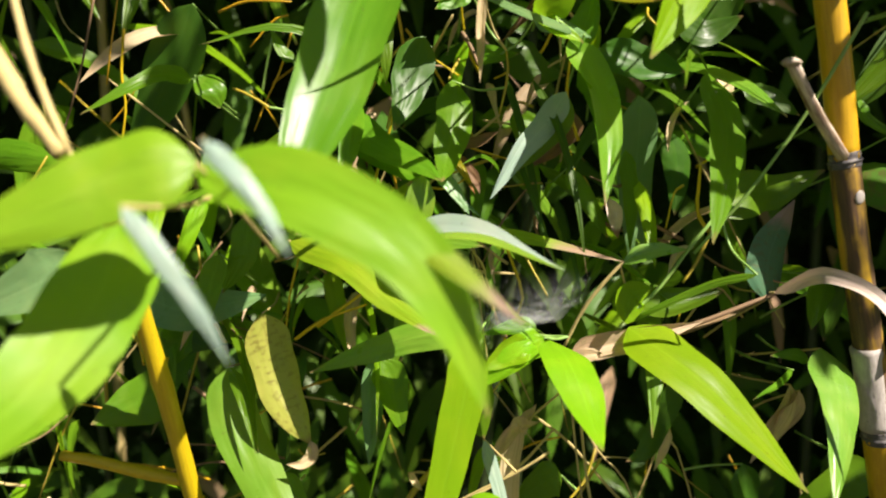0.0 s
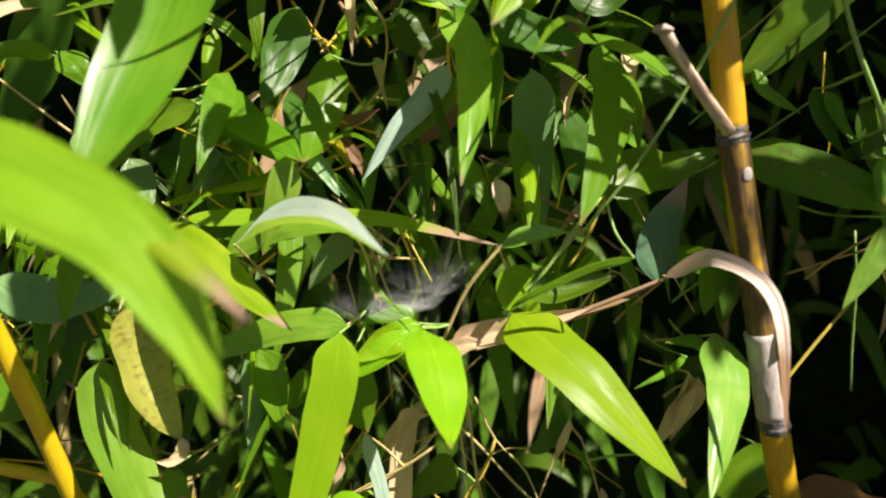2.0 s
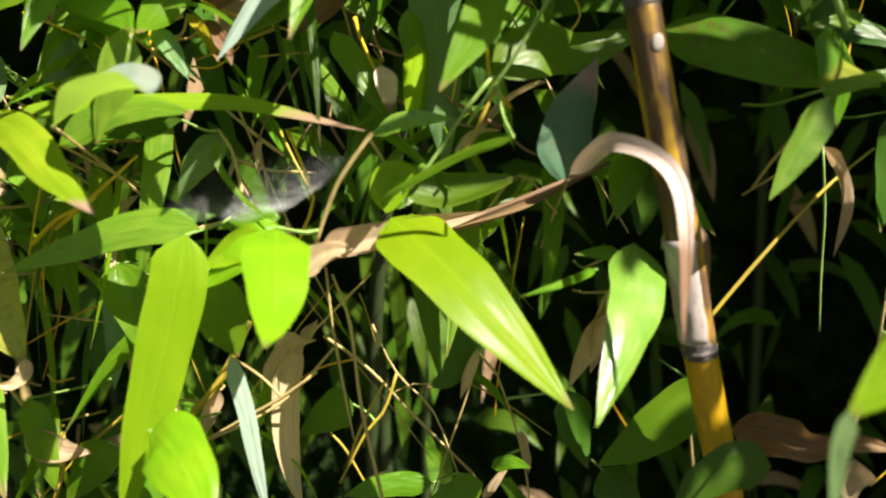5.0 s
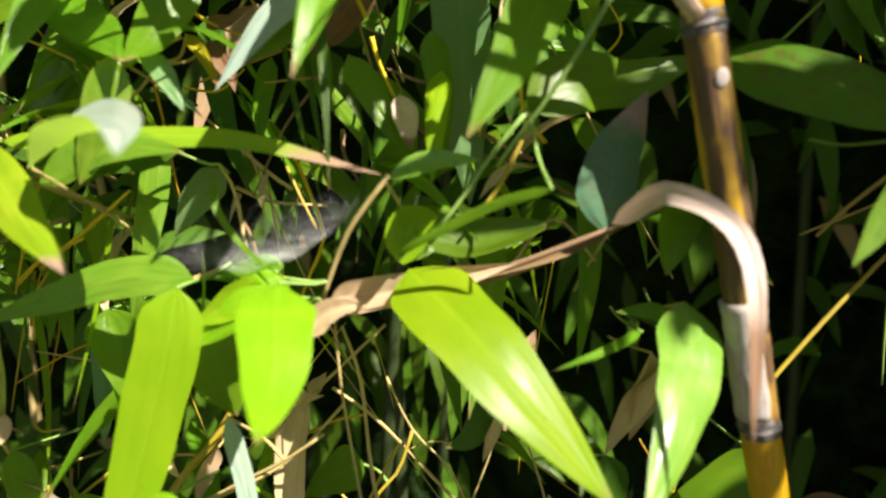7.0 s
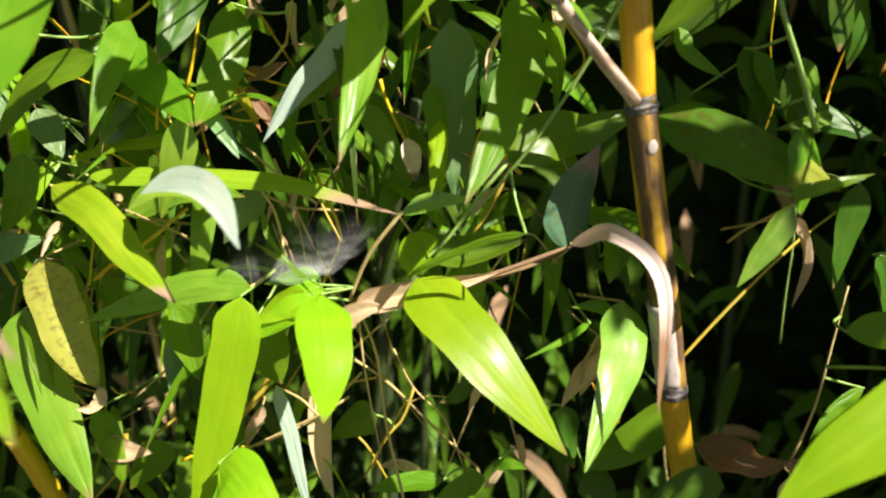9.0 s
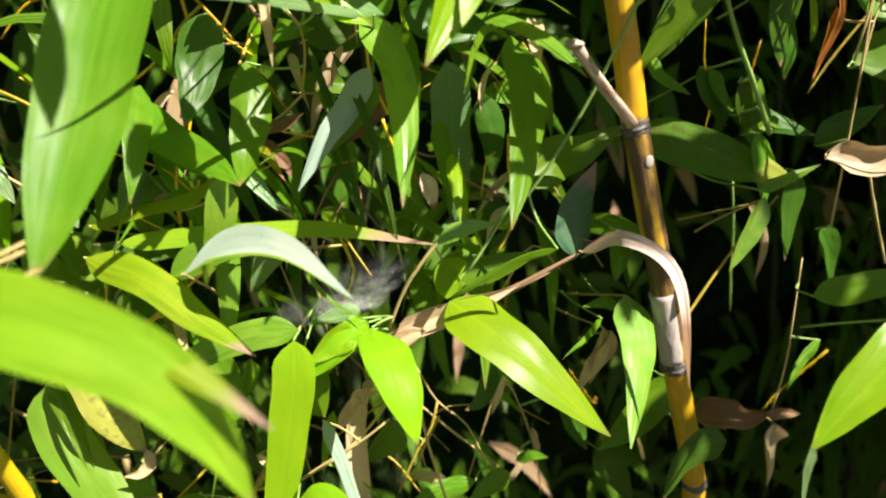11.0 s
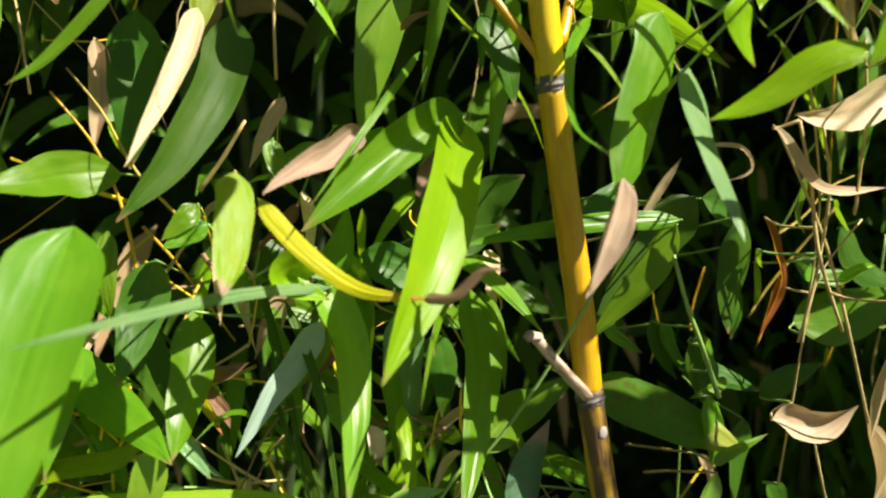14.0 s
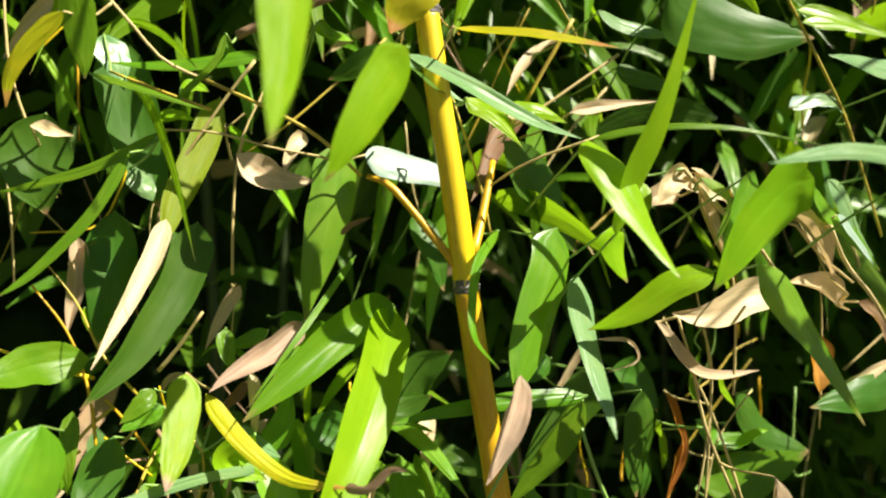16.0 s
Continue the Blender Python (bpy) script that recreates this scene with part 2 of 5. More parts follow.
def leaf_mesh(points, width, roll, rng, along=20, across=8, power=2.1, withered=False, flat=False, hollow=False):
    """A leaf over a curve: hollow or arched across, creased along the rib, with edges that waver. Its face looks to -y, turned by roll degrees about its rib."""
    bm = bmesh.new()
    layer = bm.loops.layers.uv.new("uv")
    rows, wave = [], rng.uniform(0, 6.28)
    stout = min(0.8, width / sum((b - a).length for a, b in zip(points, points[1:])))
    cup, crease = rng.choice((-1, -1, 1)) * rng.uniform(0.05, 0.26), rng.uniform(0.02, 0.14)
    twist, flutter, sway = rng.uniform(-16, 16), rng.uniform(0.03, 0.10), rng.uniform(0.02, 0.07)
    if withered:        # rolled up, twisted, with crimped edges
        cup, crease, twist, flutter = rng.uniform(0.25, 0.8), rng.uniform(0.1, 0.35), rng.uniform(-60, 60), 0.22
    if hollow:          # both halves raised
        cup, crease, twist = 0.35, 0.3, 0
    if flat:            # an open ribbon
        cup, crease, twist, flutter = 0.15, 0.1, 10, 0.08
    for i in range(along + 1):
        v = i / along
        p, q = curve_at(points, v), curve_at(points, min(1.0, v + 0.02)) - curve_at(points, max(0.0, v - 0.02))
        q.normalize()
        face = Vector((0.16, -1, 0.26))         # leaves turn to the light
        face -= q * face.dot(q)
        if face.length < 0.15:
            face = Vector((0, 0, 1)) - q * q.z
        face.normalize()
        face = Matrix.Rotation(radians(roll + twist * (v - 0.4)), 3, q) @ face
        side = q.cross(face)
        w = width * 0.5 * leaf_width(v, power, stout)
        heave = sway * width * math.sin(6.5 * v + wave)
        row = []
        for j in range(across + 1):
            s = 2 * j / across - 1
            lift = w * (cup * s * s + crease * abs(s)) + flutter * w * math.sin(8 * v + wave + 1.7 * s) * s * s + heave
            edge = 1 + 0.03 * math.sin(19 * v + wave * 3 + s * 2)
            row.append(bm.verts.new(p + side * (s * w * edge) + face * lift))
        rows.append(row)
    for i in range(along):
        for j in range(across):
            f = bm.faces.new((rows[i][j], rows[i][j + 1], rows[i + 1][j + 1], rows[i + 1][j]))
            for loop, (a, b) in zip(f.loops, ((i, j), (i, j + 1), (i + 1, j + 1), (i + 1, j))):
                loop[layer].uv = (b / across, a / along)
    return bm


def tube(points, r0, r1, sides=8, steps=14, rough=0.0, bm=None, joints=()):
    """A round stem along a curve, closed at both ends, with swellings at the joints (shares of its length)."""
    bm = bm or bmesh.new()
    layer = bm.loops.layers.uv.verify()
    rings = []
    for i in range(steps + 1):
        v = i / steps
        p = curve_at(points, v)
        q = (curve_at(points, min(1, v + 0.02)) - curve_at(points, max(0, v - 0.02))).normalized()
        a = q.cross(Vector((0.31, -0.9, 0.3))).normalized()
        b = q.cross(a)
        r = r0 + (r1 - r0) * v
        for jt in joints:
            r *= 1 + 0.13 * math.exp(-((v - jt) * steps / 1.1) ** 2)
        ring = []
        for k in range(sides):
            t = 2 * math.pi * k / sides
            rr = r * (1 + rough * noise.noise(p * 160 + Vector((k, k * 2, 0))))
            ring.append(bm.verts.new(p + (a * math.cos(t) + b * math.sin(t)) * rr))
        rings.append(ring)
    for i in range(steps):
        for k in range(sides):
            m = (k + 1) % sides
            f = bm.faces.new((rings[i][k], rings[i][m], rings[i + 1][m], rings[i + 1][k]))
            for loop, (x, y) in zip(f.loops, ((k, i), (k + 1, i), (k + 1, i + 1), (k, i + 1))):
                loop[layer].uv = (x / sides, y / steps)
    bm.faces.new(rings[0][::-1])
    bm.faces.new(rings[-1])
    return bm


RNG = random.Random(11)
SPINE = {}          # points along each plant's stems, where its leaves are tied on
LEAF_NAME = {"o": "dry_leaf", "pk": "dry_leaf", "hk": "dry_leaf", "yt": "yellow_leaf", "t": "dry_leaf", "b": "dry_leaf", "Y": "yellow_leaf"}
LEAF_LABEL = {
    "g": "glossy green lance-shaped bamboo leaf", "m": "broad light green bamboo leaf",
    "y": "bright lime-green bamboo leaf", "f": "broad pale lime-green bamboo leaf", "p": "pale grey-green glaucous leaf", "w": "glossy silvery green leaf", "x": "blue-green leaf with pinkish dead patches", "P": "pale whitish leaf, underside tone and sheen in its colour", "A": "hollow pale leaf with white sheen painted on its face", "Y": "yellowing leaf with orange edge", "yt": "lime-yellow leaf with a withered pinkish tip",
    "s": "yellow-green leaf with brown spots", "sg": "green leaf with brown blotches and its sunlit end painted yellow", "gt": "green leaf with withered brown tip", "t": "dry straw-coloured curled leaf",
    "o": "withered orange leaf", "hk": "dead pinkish-white leaf with a brown end", "pk": "withered pinkish-brown leaf", "b": "dead brown curled leaf", "d": "dark green leaf with shade put into its colour",
}


def plant(label, name="bamboo_plant"):
    ob = new(name)
    tagged(ob, label, "bamboo", "bamboo plants in the hedge")
    SPINE[ob.name] = []
    return ob


def stem(parent, kind, r0, r1, *points, name="branch", label=""):
    pts = [Vector(p) for p in points]
    if r0 < 0.002:
        r0, r1 = r0 * 0.75, r1 * 0.75
    length = sum((b - a).length for a, b in zip(pts, pts[1:]))
    steps = max(8, int(length / 0.012))
    joints = [k / 3 for k in (1, 2)] if kind in "cqtl" else []
    if kind != "d":
        SPINE[parent.name] += [curve_at(pts, k / 6) for k in range(7)]
    return part(name, tube(pts, r0, r1, 9, steps, 0.35 if kind in "tb" else 0.12, None, joints), STEM[kind], parent, label)


def leaf(parent, kind, width, roll, *points, strap=False, twig=True, lens=False):
    """One leaf, base first, with the twig that ties it to the nearest stem of its plant."""
    pts = [Vector(p) for p in points]
    ob = part(LEAF_NAME.get(kind, "leaf"), leaf_mesh(pts, width * 1.05, roll, RNG, power=3.4 if strap else 1.9 if lens else 2.45, withered=kind in ("t", "b", "pk", "o", "hk"), flat=kind == "hk", hollow=kind == "A"), LEAF[kind], parent, LEAF_LABEL.get(kind, ""))
    if not twig:
        return ob
    near = min(SPINE[parent.name], key=lambda p: (p - pts[0]).length)
    if (near - pts[0]).length > 0.045:
        near = pts[0] + Vector((RNG.uniform(-0.012, 0.012), 0.09, RNG.uniform(-0.05, 0.0)))
    if (near - pts[0]).length > 0.008:
        mid = (pts[0] + near) * 0.5 + Vector((0, 0.008, -0.003))
        part("twig", tube([pts[0], mid, near], 0.0007, 0.001, 6, 8), STEM["g" if kind in ("g", "y", "d", "p", "sg") else "t"], ob)
    return ob

# ---- ground and distance ----
def soil_material():
    n = Nodes("soil")
    geo = n.add("ShaderNodeTexCoord").outputs["Object"]
    a, b = n.noise(geo, 9.0, 6.0), n.noise(geo, 70.0, 4.0)
    col = n.mix(n.ramp(a, 0.35, 0.65), (0.03, 0.026, 0.015, 1), (0.055, 0.045, 0.025, 1))
    col = n.mix(n.math("MULTIPLY", n.ramp(b, 0.55, 0.7), 0.6), col, (0.10, 0.08, 0.04, 1))
    n.put(n.bsdf.inputs["Base Color"], col)
    n.bsdf.inputs["Roughness"].default_value = 0.9
    n.put(n.bsdf.inputs["Normal"], n.add("ShaderNodeBump", Strength=0.6, Distance=0.02, Height=b).outputs[0])
    return n.mat


def gap_shade_material():
    n = Nodes("deep_shade_sheet")
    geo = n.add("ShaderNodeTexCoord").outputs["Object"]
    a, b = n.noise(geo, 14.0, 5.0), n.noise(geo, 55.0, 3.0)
    # near-black greens put the shade of the hedge's depth into the colour
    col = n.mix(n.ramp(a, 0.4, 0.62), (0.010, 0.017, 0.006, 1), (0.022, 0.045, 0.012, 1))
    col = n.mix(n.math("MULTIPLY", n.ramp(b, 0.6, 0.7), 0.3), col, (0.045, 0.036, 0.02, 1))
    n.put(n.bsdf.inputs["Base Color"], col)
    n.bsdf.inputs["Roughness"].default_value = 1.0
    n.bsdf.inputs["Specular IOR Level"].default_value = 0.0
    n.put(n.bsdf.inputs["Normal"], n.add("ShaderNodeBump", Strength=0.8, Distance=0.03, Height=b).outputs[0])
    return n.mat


bm = bmesh.new()
side = 40
grid = [[bm.verts.new((x, y, 0.03 * noise.noise(Vector((x, y, 0)) * 0.9) if max(abs(x), abs(y)) < 6 else 0)) for x in [(i / side * 2 - 1) ** 3 * 400 for i in range(side + 1)]]
        for y in [(i / side * 2 - 1) ** 3 * 400 for i in range(side + 1)]]
for i in range(side):
    for j in range(side):
        bm.faces.new((grid[i][j], grid[i][j + 1], grid[i + 1][j + 1], grid[i + 1][j]))
tagged(part("ground", bm, soil_material(), None), "brown soil with scattered leaf litter", "ground", kind="structure")

# one dark sheet fills the gaps in place of deep shade
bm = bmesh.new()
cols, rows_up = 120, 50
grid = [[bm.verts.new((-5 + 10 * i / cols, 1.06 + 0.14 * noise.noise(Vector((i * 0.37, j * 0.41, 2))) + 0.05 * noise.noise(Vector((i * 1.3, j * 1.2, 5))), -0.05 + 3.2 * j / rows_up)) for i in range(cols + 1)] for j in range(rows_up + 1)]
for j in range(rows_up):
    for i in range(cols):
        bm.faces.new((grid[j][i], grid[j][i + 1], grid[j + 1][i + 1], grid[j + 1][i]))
tagged(part("backdrop", bm, gap_shade_material(), None), "dark sheet standing in for shade deep in the bamboo hedge", "hedge", kind="structure")

# ---- the plants that the hedge is made of ----
P1 = plant("golden bamboo with a thick yellow cane and glossy leaves")
P2 = plant("golden bamboo with a slanting yellow cane and broad leaves")
P3 = plant("bamboo shoot with thin yellow side branches and long drooping leaves")
P4 = plant("low bamboo branch with lime-green leaves beside a spider web")
P5 = plant("bamboo with dry straw stems and mixed withered leaves")
P6 = plant("bamboo spray of broad lime-green leaves hanging clear of the hedge")

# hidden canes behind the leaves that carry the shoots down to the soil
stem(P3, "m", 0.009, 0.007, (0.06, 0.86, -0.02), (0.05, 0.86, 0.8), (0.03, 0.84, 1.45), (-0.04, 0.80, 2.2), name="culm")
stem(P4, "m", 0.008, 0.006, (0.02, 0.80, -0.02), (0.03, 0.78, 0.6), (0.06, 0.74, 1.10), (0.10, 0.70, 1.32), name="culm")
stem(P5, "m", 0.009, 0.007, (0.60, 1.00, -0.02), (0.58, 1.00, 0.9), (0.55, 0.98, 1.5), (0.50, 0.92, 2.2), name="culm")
stem(P6, "t", 0.006, 0.004, (-0.72, 0.45, -0.02), (-0.74, 0.40, 0.8), (-0.66, 0.36, 1.5), (-0.50, 0.33, 1.85), name="culm")
stem(P6, "t", 0.003, 0.0021, (-0.50, 0.33, 1.85), (-0.36, 0.30, 1.72), (-0.213, 0.270, 1.513), (-0.163, 0.260, 1.413), name="branch")
stem(P6, "t", 0.0036, 0.0036, (-0.50, 0.33, 1.85), (-0.40, 0.31, 1.65), (-0.223, 0.270, 1.492), (-0.173, 0.260, 1.392), name="branch")
stem(P2, "q", 0.0070, 0.0078, (-0.174, 0.434, 1.110), (-0.164, 0.479, 0.963), (-0.161, 0.581, 0.7), (-0.141, 0.62, -0.02), name="culm")

# the thick cane: internodes between dark, swollen nodes
CANE = [Vector(p) for p in ((0.33, 0.42, -0.02), (0.325, 0.41, 0.5), (0.298, 0.40, 1.069), (0.2715, 0.392, 1.178), (0.2345, 0.389, 1.348), (0.203, 0.392, 1.530), (0.172, 0.392, 1.705), (0.150, 0.40, 1.88), (0.12, 0.42, 2.35))]
SPINE[P1.name] += CANE
for k in range(len(CANE) - 1):
    a, b = CANE[k], CANE[k + 1]
    radius = 0.0089 - 0.00015 * k
    pts = [a, a + (b - a) / 3 + Vector((0.001, 0, 0)), a + (b - a) * 2 / 3, b]
    cane = part("culm", tube(pts, radius, radius * 0.97, 24, 24, 0.03), STEM["o" if k == 3 else "q" if k > 4 else "c"], P1, "old brown cane with yellow streaks" if k == 3 else "smooth golden yellow cane")
    if k == 3:
        old_cane = cane
    up = (b - a).normalized()
    part("node", tube([b - up * 0.0045, b - up * 0.0015, b + up * 0.0015, b + up * 0.0045], radius * 1.0, radius * 0.99, 24, 14, 0.12, None, (0.4,)), STEM["k"], cane, "dark grey ringed cane node")
a, b = Vector((0.270, 0.392, 1.182)), Vector((0.2585, 0.3905, 1.235))
part("sheath", tube([a, (a + b) / 2, b], 0.0087, 0.0086, 24, 14, 0.10), STEM["w"], old_cane, "papery grey-white cane sheath")

# a cut end on the stub and a pale bud scar under the node
bm = bmesh.new()
bmesh.ops.create_icosphere(bm, subdivisions=2, radius=0.0046, matrix=pose(0.182, 0.3545, 1.3985) @ Matrix.Diagonal((1.15, 1, 0.6, 1)))
for v in bm.verts:
    v.co += Vector((1, 1, 1)) * 0.0012 * noise.noise(v.co * 400)
part("stub_end", bm, STEM["d"], P1, "frayed end of a broken side branch")
bm = bmesh.new()
bmesh.ops.create_icosphere(bm, subdivisions=2, radius=0.0034, matrix=pose(0.2408, 0.3812, 1.3265) @ Matrix.Diagonal((0.85, 0.20, 1.25, 1)))
part("bud_scar", bm, STEM["w"], old_cane, "pale grey bud scar")

# branches, stalks and straws
stem(P1, "d", 0.0036, 0.0031, (0.230, 0.383, 1.350), (0.205, 0.370, 1.375), (0.183, 0.355, 1.398))
stem(P1, "c", 0.0028, 0.0019, (0.196, 0.391, 1.542), (0.179, 0.397, 1.564), (0.154, 0.404, 1.593), (0.140, 0.410, 1.599))
stem(P1, "c", 0.0032, 0.0022, (0.207, 0.391, 1.550), (0.218, 0.405, 1.577), (0.230, 0.420, 1.615))
stem(P1, "g", 0.0014, 0.0013, (0.229, 0.370, 1.427), (0.209, 0.380, 1.380), (0.182, 0.390, 1.331), (0.154, 0.400, 1.291))
stem(P1, "g", 0.0016, 0.0014, (0.167, 0.400, 1.315), (0.151, 0.399, 1.295), (0.132, 0.399, 1.268), (0.112, 0.398, 1.251))
stem(P1, "l", 0.0015, 0.0011, (0.282, 0.420, 1.179), (0.315, 0.430, 1.215), (0.352, 0.440, 1.252), (0.384, 0.450, 1.275))
stem(P1, "l", 0.0011, 0.0016, (0.148, 0.400, 1.273), (0.157, 0.403, 1.285), (0.170, 0.407, 1.313), (0.177, 0.410, 1.322))
stem(P1, "t", 0.0009, 0.0007, (0.172, 0.460, 1.137), (0.183, 0.460, 1.104), (0.191, 0.460, 1.069), (0.194, 0.460, 1.034))
stem(P2, "q", 0.0048, 0.0062, (-0.156, 0.300, 1.344), (-0.169, 0.345, 1.298), (-0.172, 0.390, 1.210), (-0.174, 0.435, 1.106))
stem(P2, "q", 0.0042, 0.0034, (-0.177, 0.430, 1.127), (-0.205, 0.430, 1.133), (-0.241, 0.430, 1.142), (-0.263, 0.430, 1.146))
stem(P2, "l", 0.0016, 0.0016, (-0.222, 0.450, 1.239), (-0.209, 0.445, 1.217), (-0.201, 0.440, 1.195))
stem(P2, "l", 0.0017, 0.0017, (-0.241, 0.460, 1.236), (-0.244, 0.460, 1.204), (-0.245, 0.460, 1.162))
stem(P3, "l", 0.0014, 0.0016, (0.136, 0.410, 1.599), (0.108, 0.417, 1.624), (0.076, 0.423, 1.641), (0.038, 0.430, 1.657))
stem(P3, "t", 0.0012, 0.0012, (0.038, 0.430, 1.657), (0.015, 0.427, 1.666), (-0.004, 0.423, 1.686), (-0.022, 0.420, 1.706))
stem(P3, "t", 0.0009, 0.0010, (0.014, 0.440, 1.625), (0.045, 0.437, 1.625), (0.080, 0.433, 1.617), (0.109, 0.430, 1.613))
stem(P3, "l", 0.0011, 0.0012, (-0.137, 0.440, 1.394), (-0.125, 0.435, 1.389), (-0.111, 0.430, 1.381))
stem(P3, "t", 0.0008, 0.0013, (-0.005, 0.420, 1.337), (-0.014, 0.423, 1.327), (-0.029, 0.427, 1.318), (-0.044, 0.430, 1.314))
stem(P3, "t", 0.0010, 0.0015, (0.233, 0.420, 1.631), (0.264, 0.415, 1.654), (0.321, 0.410, 1.696))
stem(P3, "l", 0.0019, 0.0019, (0.254, 0.420, 1.658), (0.268, 0.415, 1.687), (0.284, 0.410, 1.717))
stem(P3, "t", 0.0011, 0.0011, (0.221, 0.400, 1.596), (0.241, 0.380, 1.611), (0.279, 0.360, 1.627))
stem(P3, "l", 0.0011, 0.0013, (-0.017, 0.440, 1.659), (0.011, 0.435, 1.649), (0.043, 0.430, 1.638))
stem(P3, "b", 0.0031, 0.0039, (0.057, 0.460, 1.695), (0.087, 0.455, 1.712), (0.121, 0.450, 1.728))
stem(P3, "l", 0.0010, 0.0010, (0.041, 0.440, 1.418), (0.042, 0.440, 1.402), (0.037, 0.440, 1.377))
stem(P3, "l", 0.0011, 0.0011, (0.202, 0.430, 1.660), (0.223, 0.425, 1.598), (0.230, 0.420, 1.562))
stem(P4, "b", 0.0024, 0.0010, (0.082, 0.405, 1.225), (0.121, 0.407, 1.232), (0.169, 0.408, 1.248), (0.227, 0.410, 1.271))
stem(P4, "t", 0.0014, 0.0014, (0.108, 0.390, 1.288), (0.091, 0.393, 1.266), (0.082, 0.397, 1.248), (0.075, 0.400, 1.230))
stem(P4, "t", 0.0010, 0.0014, (0.079, 0.420, 1.211), (0.089, 0.413, 1.185), (0.095, 0.407, 1.136), (0.110, 0.400, 1.065))
stem(P4, "t", 0.0011, 0.0011, (0.003, 0.420, 1.113), (0.032, 0.423, 1.126), (0.053, 0.427, 1.140), (0.076, 0.430, 1.165))
stem(P4, "t", 0.0014, 0.0011, (0.066, 0.450, 1.166), (0.091, 0.453, 1.145), (0.124, 0.457, 1.106), (0.156, 0.460, 1.070))
stem(P4, "l", 0.0022, 0.0019, (0.021, 0.450, 1.175), (0.000, 0.447, 1.137), (-0.020, 0.443, 1.114), (-0.040, 0.440, 1.084))
stem(P4, "l", 0.0014, 0.0010, (0.110, 0.450, 1.142), (0.102, 0.447, 1.119), (0.090, 0.443, 1.105), (0.074, 0.440, 1.074))
stem(P4, "l", 0.0011, 0.0007, (0.052, 0.430, 1.289), (0.059, 0.425, 1.276), (0.068, 0.420, 1.260))
stem(P4, "t", 0.0009, 0.0013, (0.018, 0.430, 1.290), (0.027, 0.425, 1.277), (0.033, 0.420, 1.250))
stem(P4, "t", 0.0009, 0.0009, (0.205, 0.440, 1.241), (0.183, 0.435, 1.263), (0.159, 0.430, 1.236))
stem(P4, "t", 0.0009, 0.0009, (0.036, 0.440, 1.147), (0.068, 0.435, 1.178), (0.099, 0.430, 1.209))
stem(P4, "t", 0.0009, 0.0007, (0.080, 0.400, 1.219), (0.082, 0.400, 1.189), (0.086, 0.400, 1.157), (0.091, 0.400, 1.123))
stem(P4, "l", 0.0012, 0.0010, (0.106, 0.420, 1.148), (0.097, 0.420, 1.131), (0.089, 0.420, 1.114), (0.083, 0.420, 1.096))
stem(P4, "t", 0.0012, 0.0010, (0.070, 0.410, 1.158), (0.049, 0.413, 1.142), (0.026, 0.417, 1.128), (0.001, 0.420, 1.113))
stem(P4, "t", 0.0009, 0.0007, (0.096, 0.450, 1.173), (0.110, 0.450, 1.142), (0.132, 0.450, 1.117), (0.147, 0.450, 1.075))
stem(P4, "t", 0.0009, 0.0007, (0.164, 0.460, 1.169), (0.156, 0.460, 1.133), (0.144, 0.460, 1.096), (0.131, 0.460, 1.057))
stem(P5, "g", 0.0017, 0.0023, (0.293, 0.400, 1.430), (0.306, 0.400, 1.396), (0.319, 0.400, 1.369), (0.335, 0.400, 1.333))
stem(P5, "t", 0.0012, 0.0015, (0.340, 0.360, 1.512), (0.355, 0.363, 1.477), (0.370, 0.367, 1.434), (0.398, 0.370, 1.383))
stem(P5, "t", 0.0011, 0.0011, (0.366, 0.370, 1.511), (0.376, 0.370, 1.472), (0.373, 0.370, 1.421), (0.365, 0.370, 1.378))
stem(P5, "t", 0.0019, 0.0014, (0.349, 0.370, 1.611), (0.375, 0.367, 1.585), (0.400, 0.363, 1.566), (0.432, 0.360, 1.527))
stem(P5, "t", 0.0015, 0.0012, (0.367, 0.375, 1.612), (0.366, 0.373, 1.588), (0.377, 0.372, 1.565), (0.388, 0.370, 1.546))
stem(P5, "l", 0.0014, 0.0013, (0.418, 0.360, 1.738), (0.451, 0.360, 1.691), (0.478, 0.360, 1.649), (0.513, 0.360, 1.569))
stem(P5, "t", 0.0016, 0.0016, (0.455, 0.350, 1.575), (0.467, 0.347, 1.548), (0.484, 0.343, 1.528), (0.502, 0.340, 1.501))
stem(P5, "t", 0.0010, 0.0007, (0.349, 0.388, 1.128), (0.360, 0.392, 1.166), (0.365, 0.396, 1.205), (0.370, 0.400, 1.243))
stem(P5, "t", 0.0010, 0.0010, (0.382, 0.400, 1.537), (0.399, 0.400, 1.463), (0.398, 0.400, 1.380), (0.390, 0.400, 1.264))
stem(P5, "t", 0.0011, 0.0013, (0.343, 0.380, 1.509), (0.379, 0.377, 1.448), (0.401, 0.373, 1.394), (0.429, 0.370, 1.316))
stem(P5, "t", 0.0011, 0.0011, (0.412, 0.400, 1.309), (0.422, 0.400, 1.277), (0.439, 0.400, 1.230))
stem(P5, "t", 0.0011, 0.0010, (0.379, 0.360, 1.558), (0.386, 0.360, 1.512), (0.386, 0.360, 1.458))
stem(P5, "t", 0.0012, 0.0012, (0.435, 0.360, 1.575), (0.456, 0.360, 1.555), (0.487, 0.360, 1.535))
stem(P5, "t", 0.0010, 0.0010, (0.455, 0.370, 1.579), (0.467, 0.365, 1.543), (0.483, 0.360, 1.527))
stem(P5, "t", 0.0008, 0.0008, (0.398, 0.400, 1.372), (0.411, 0.405, 1.412), (0.446, 0.410, 1.448))
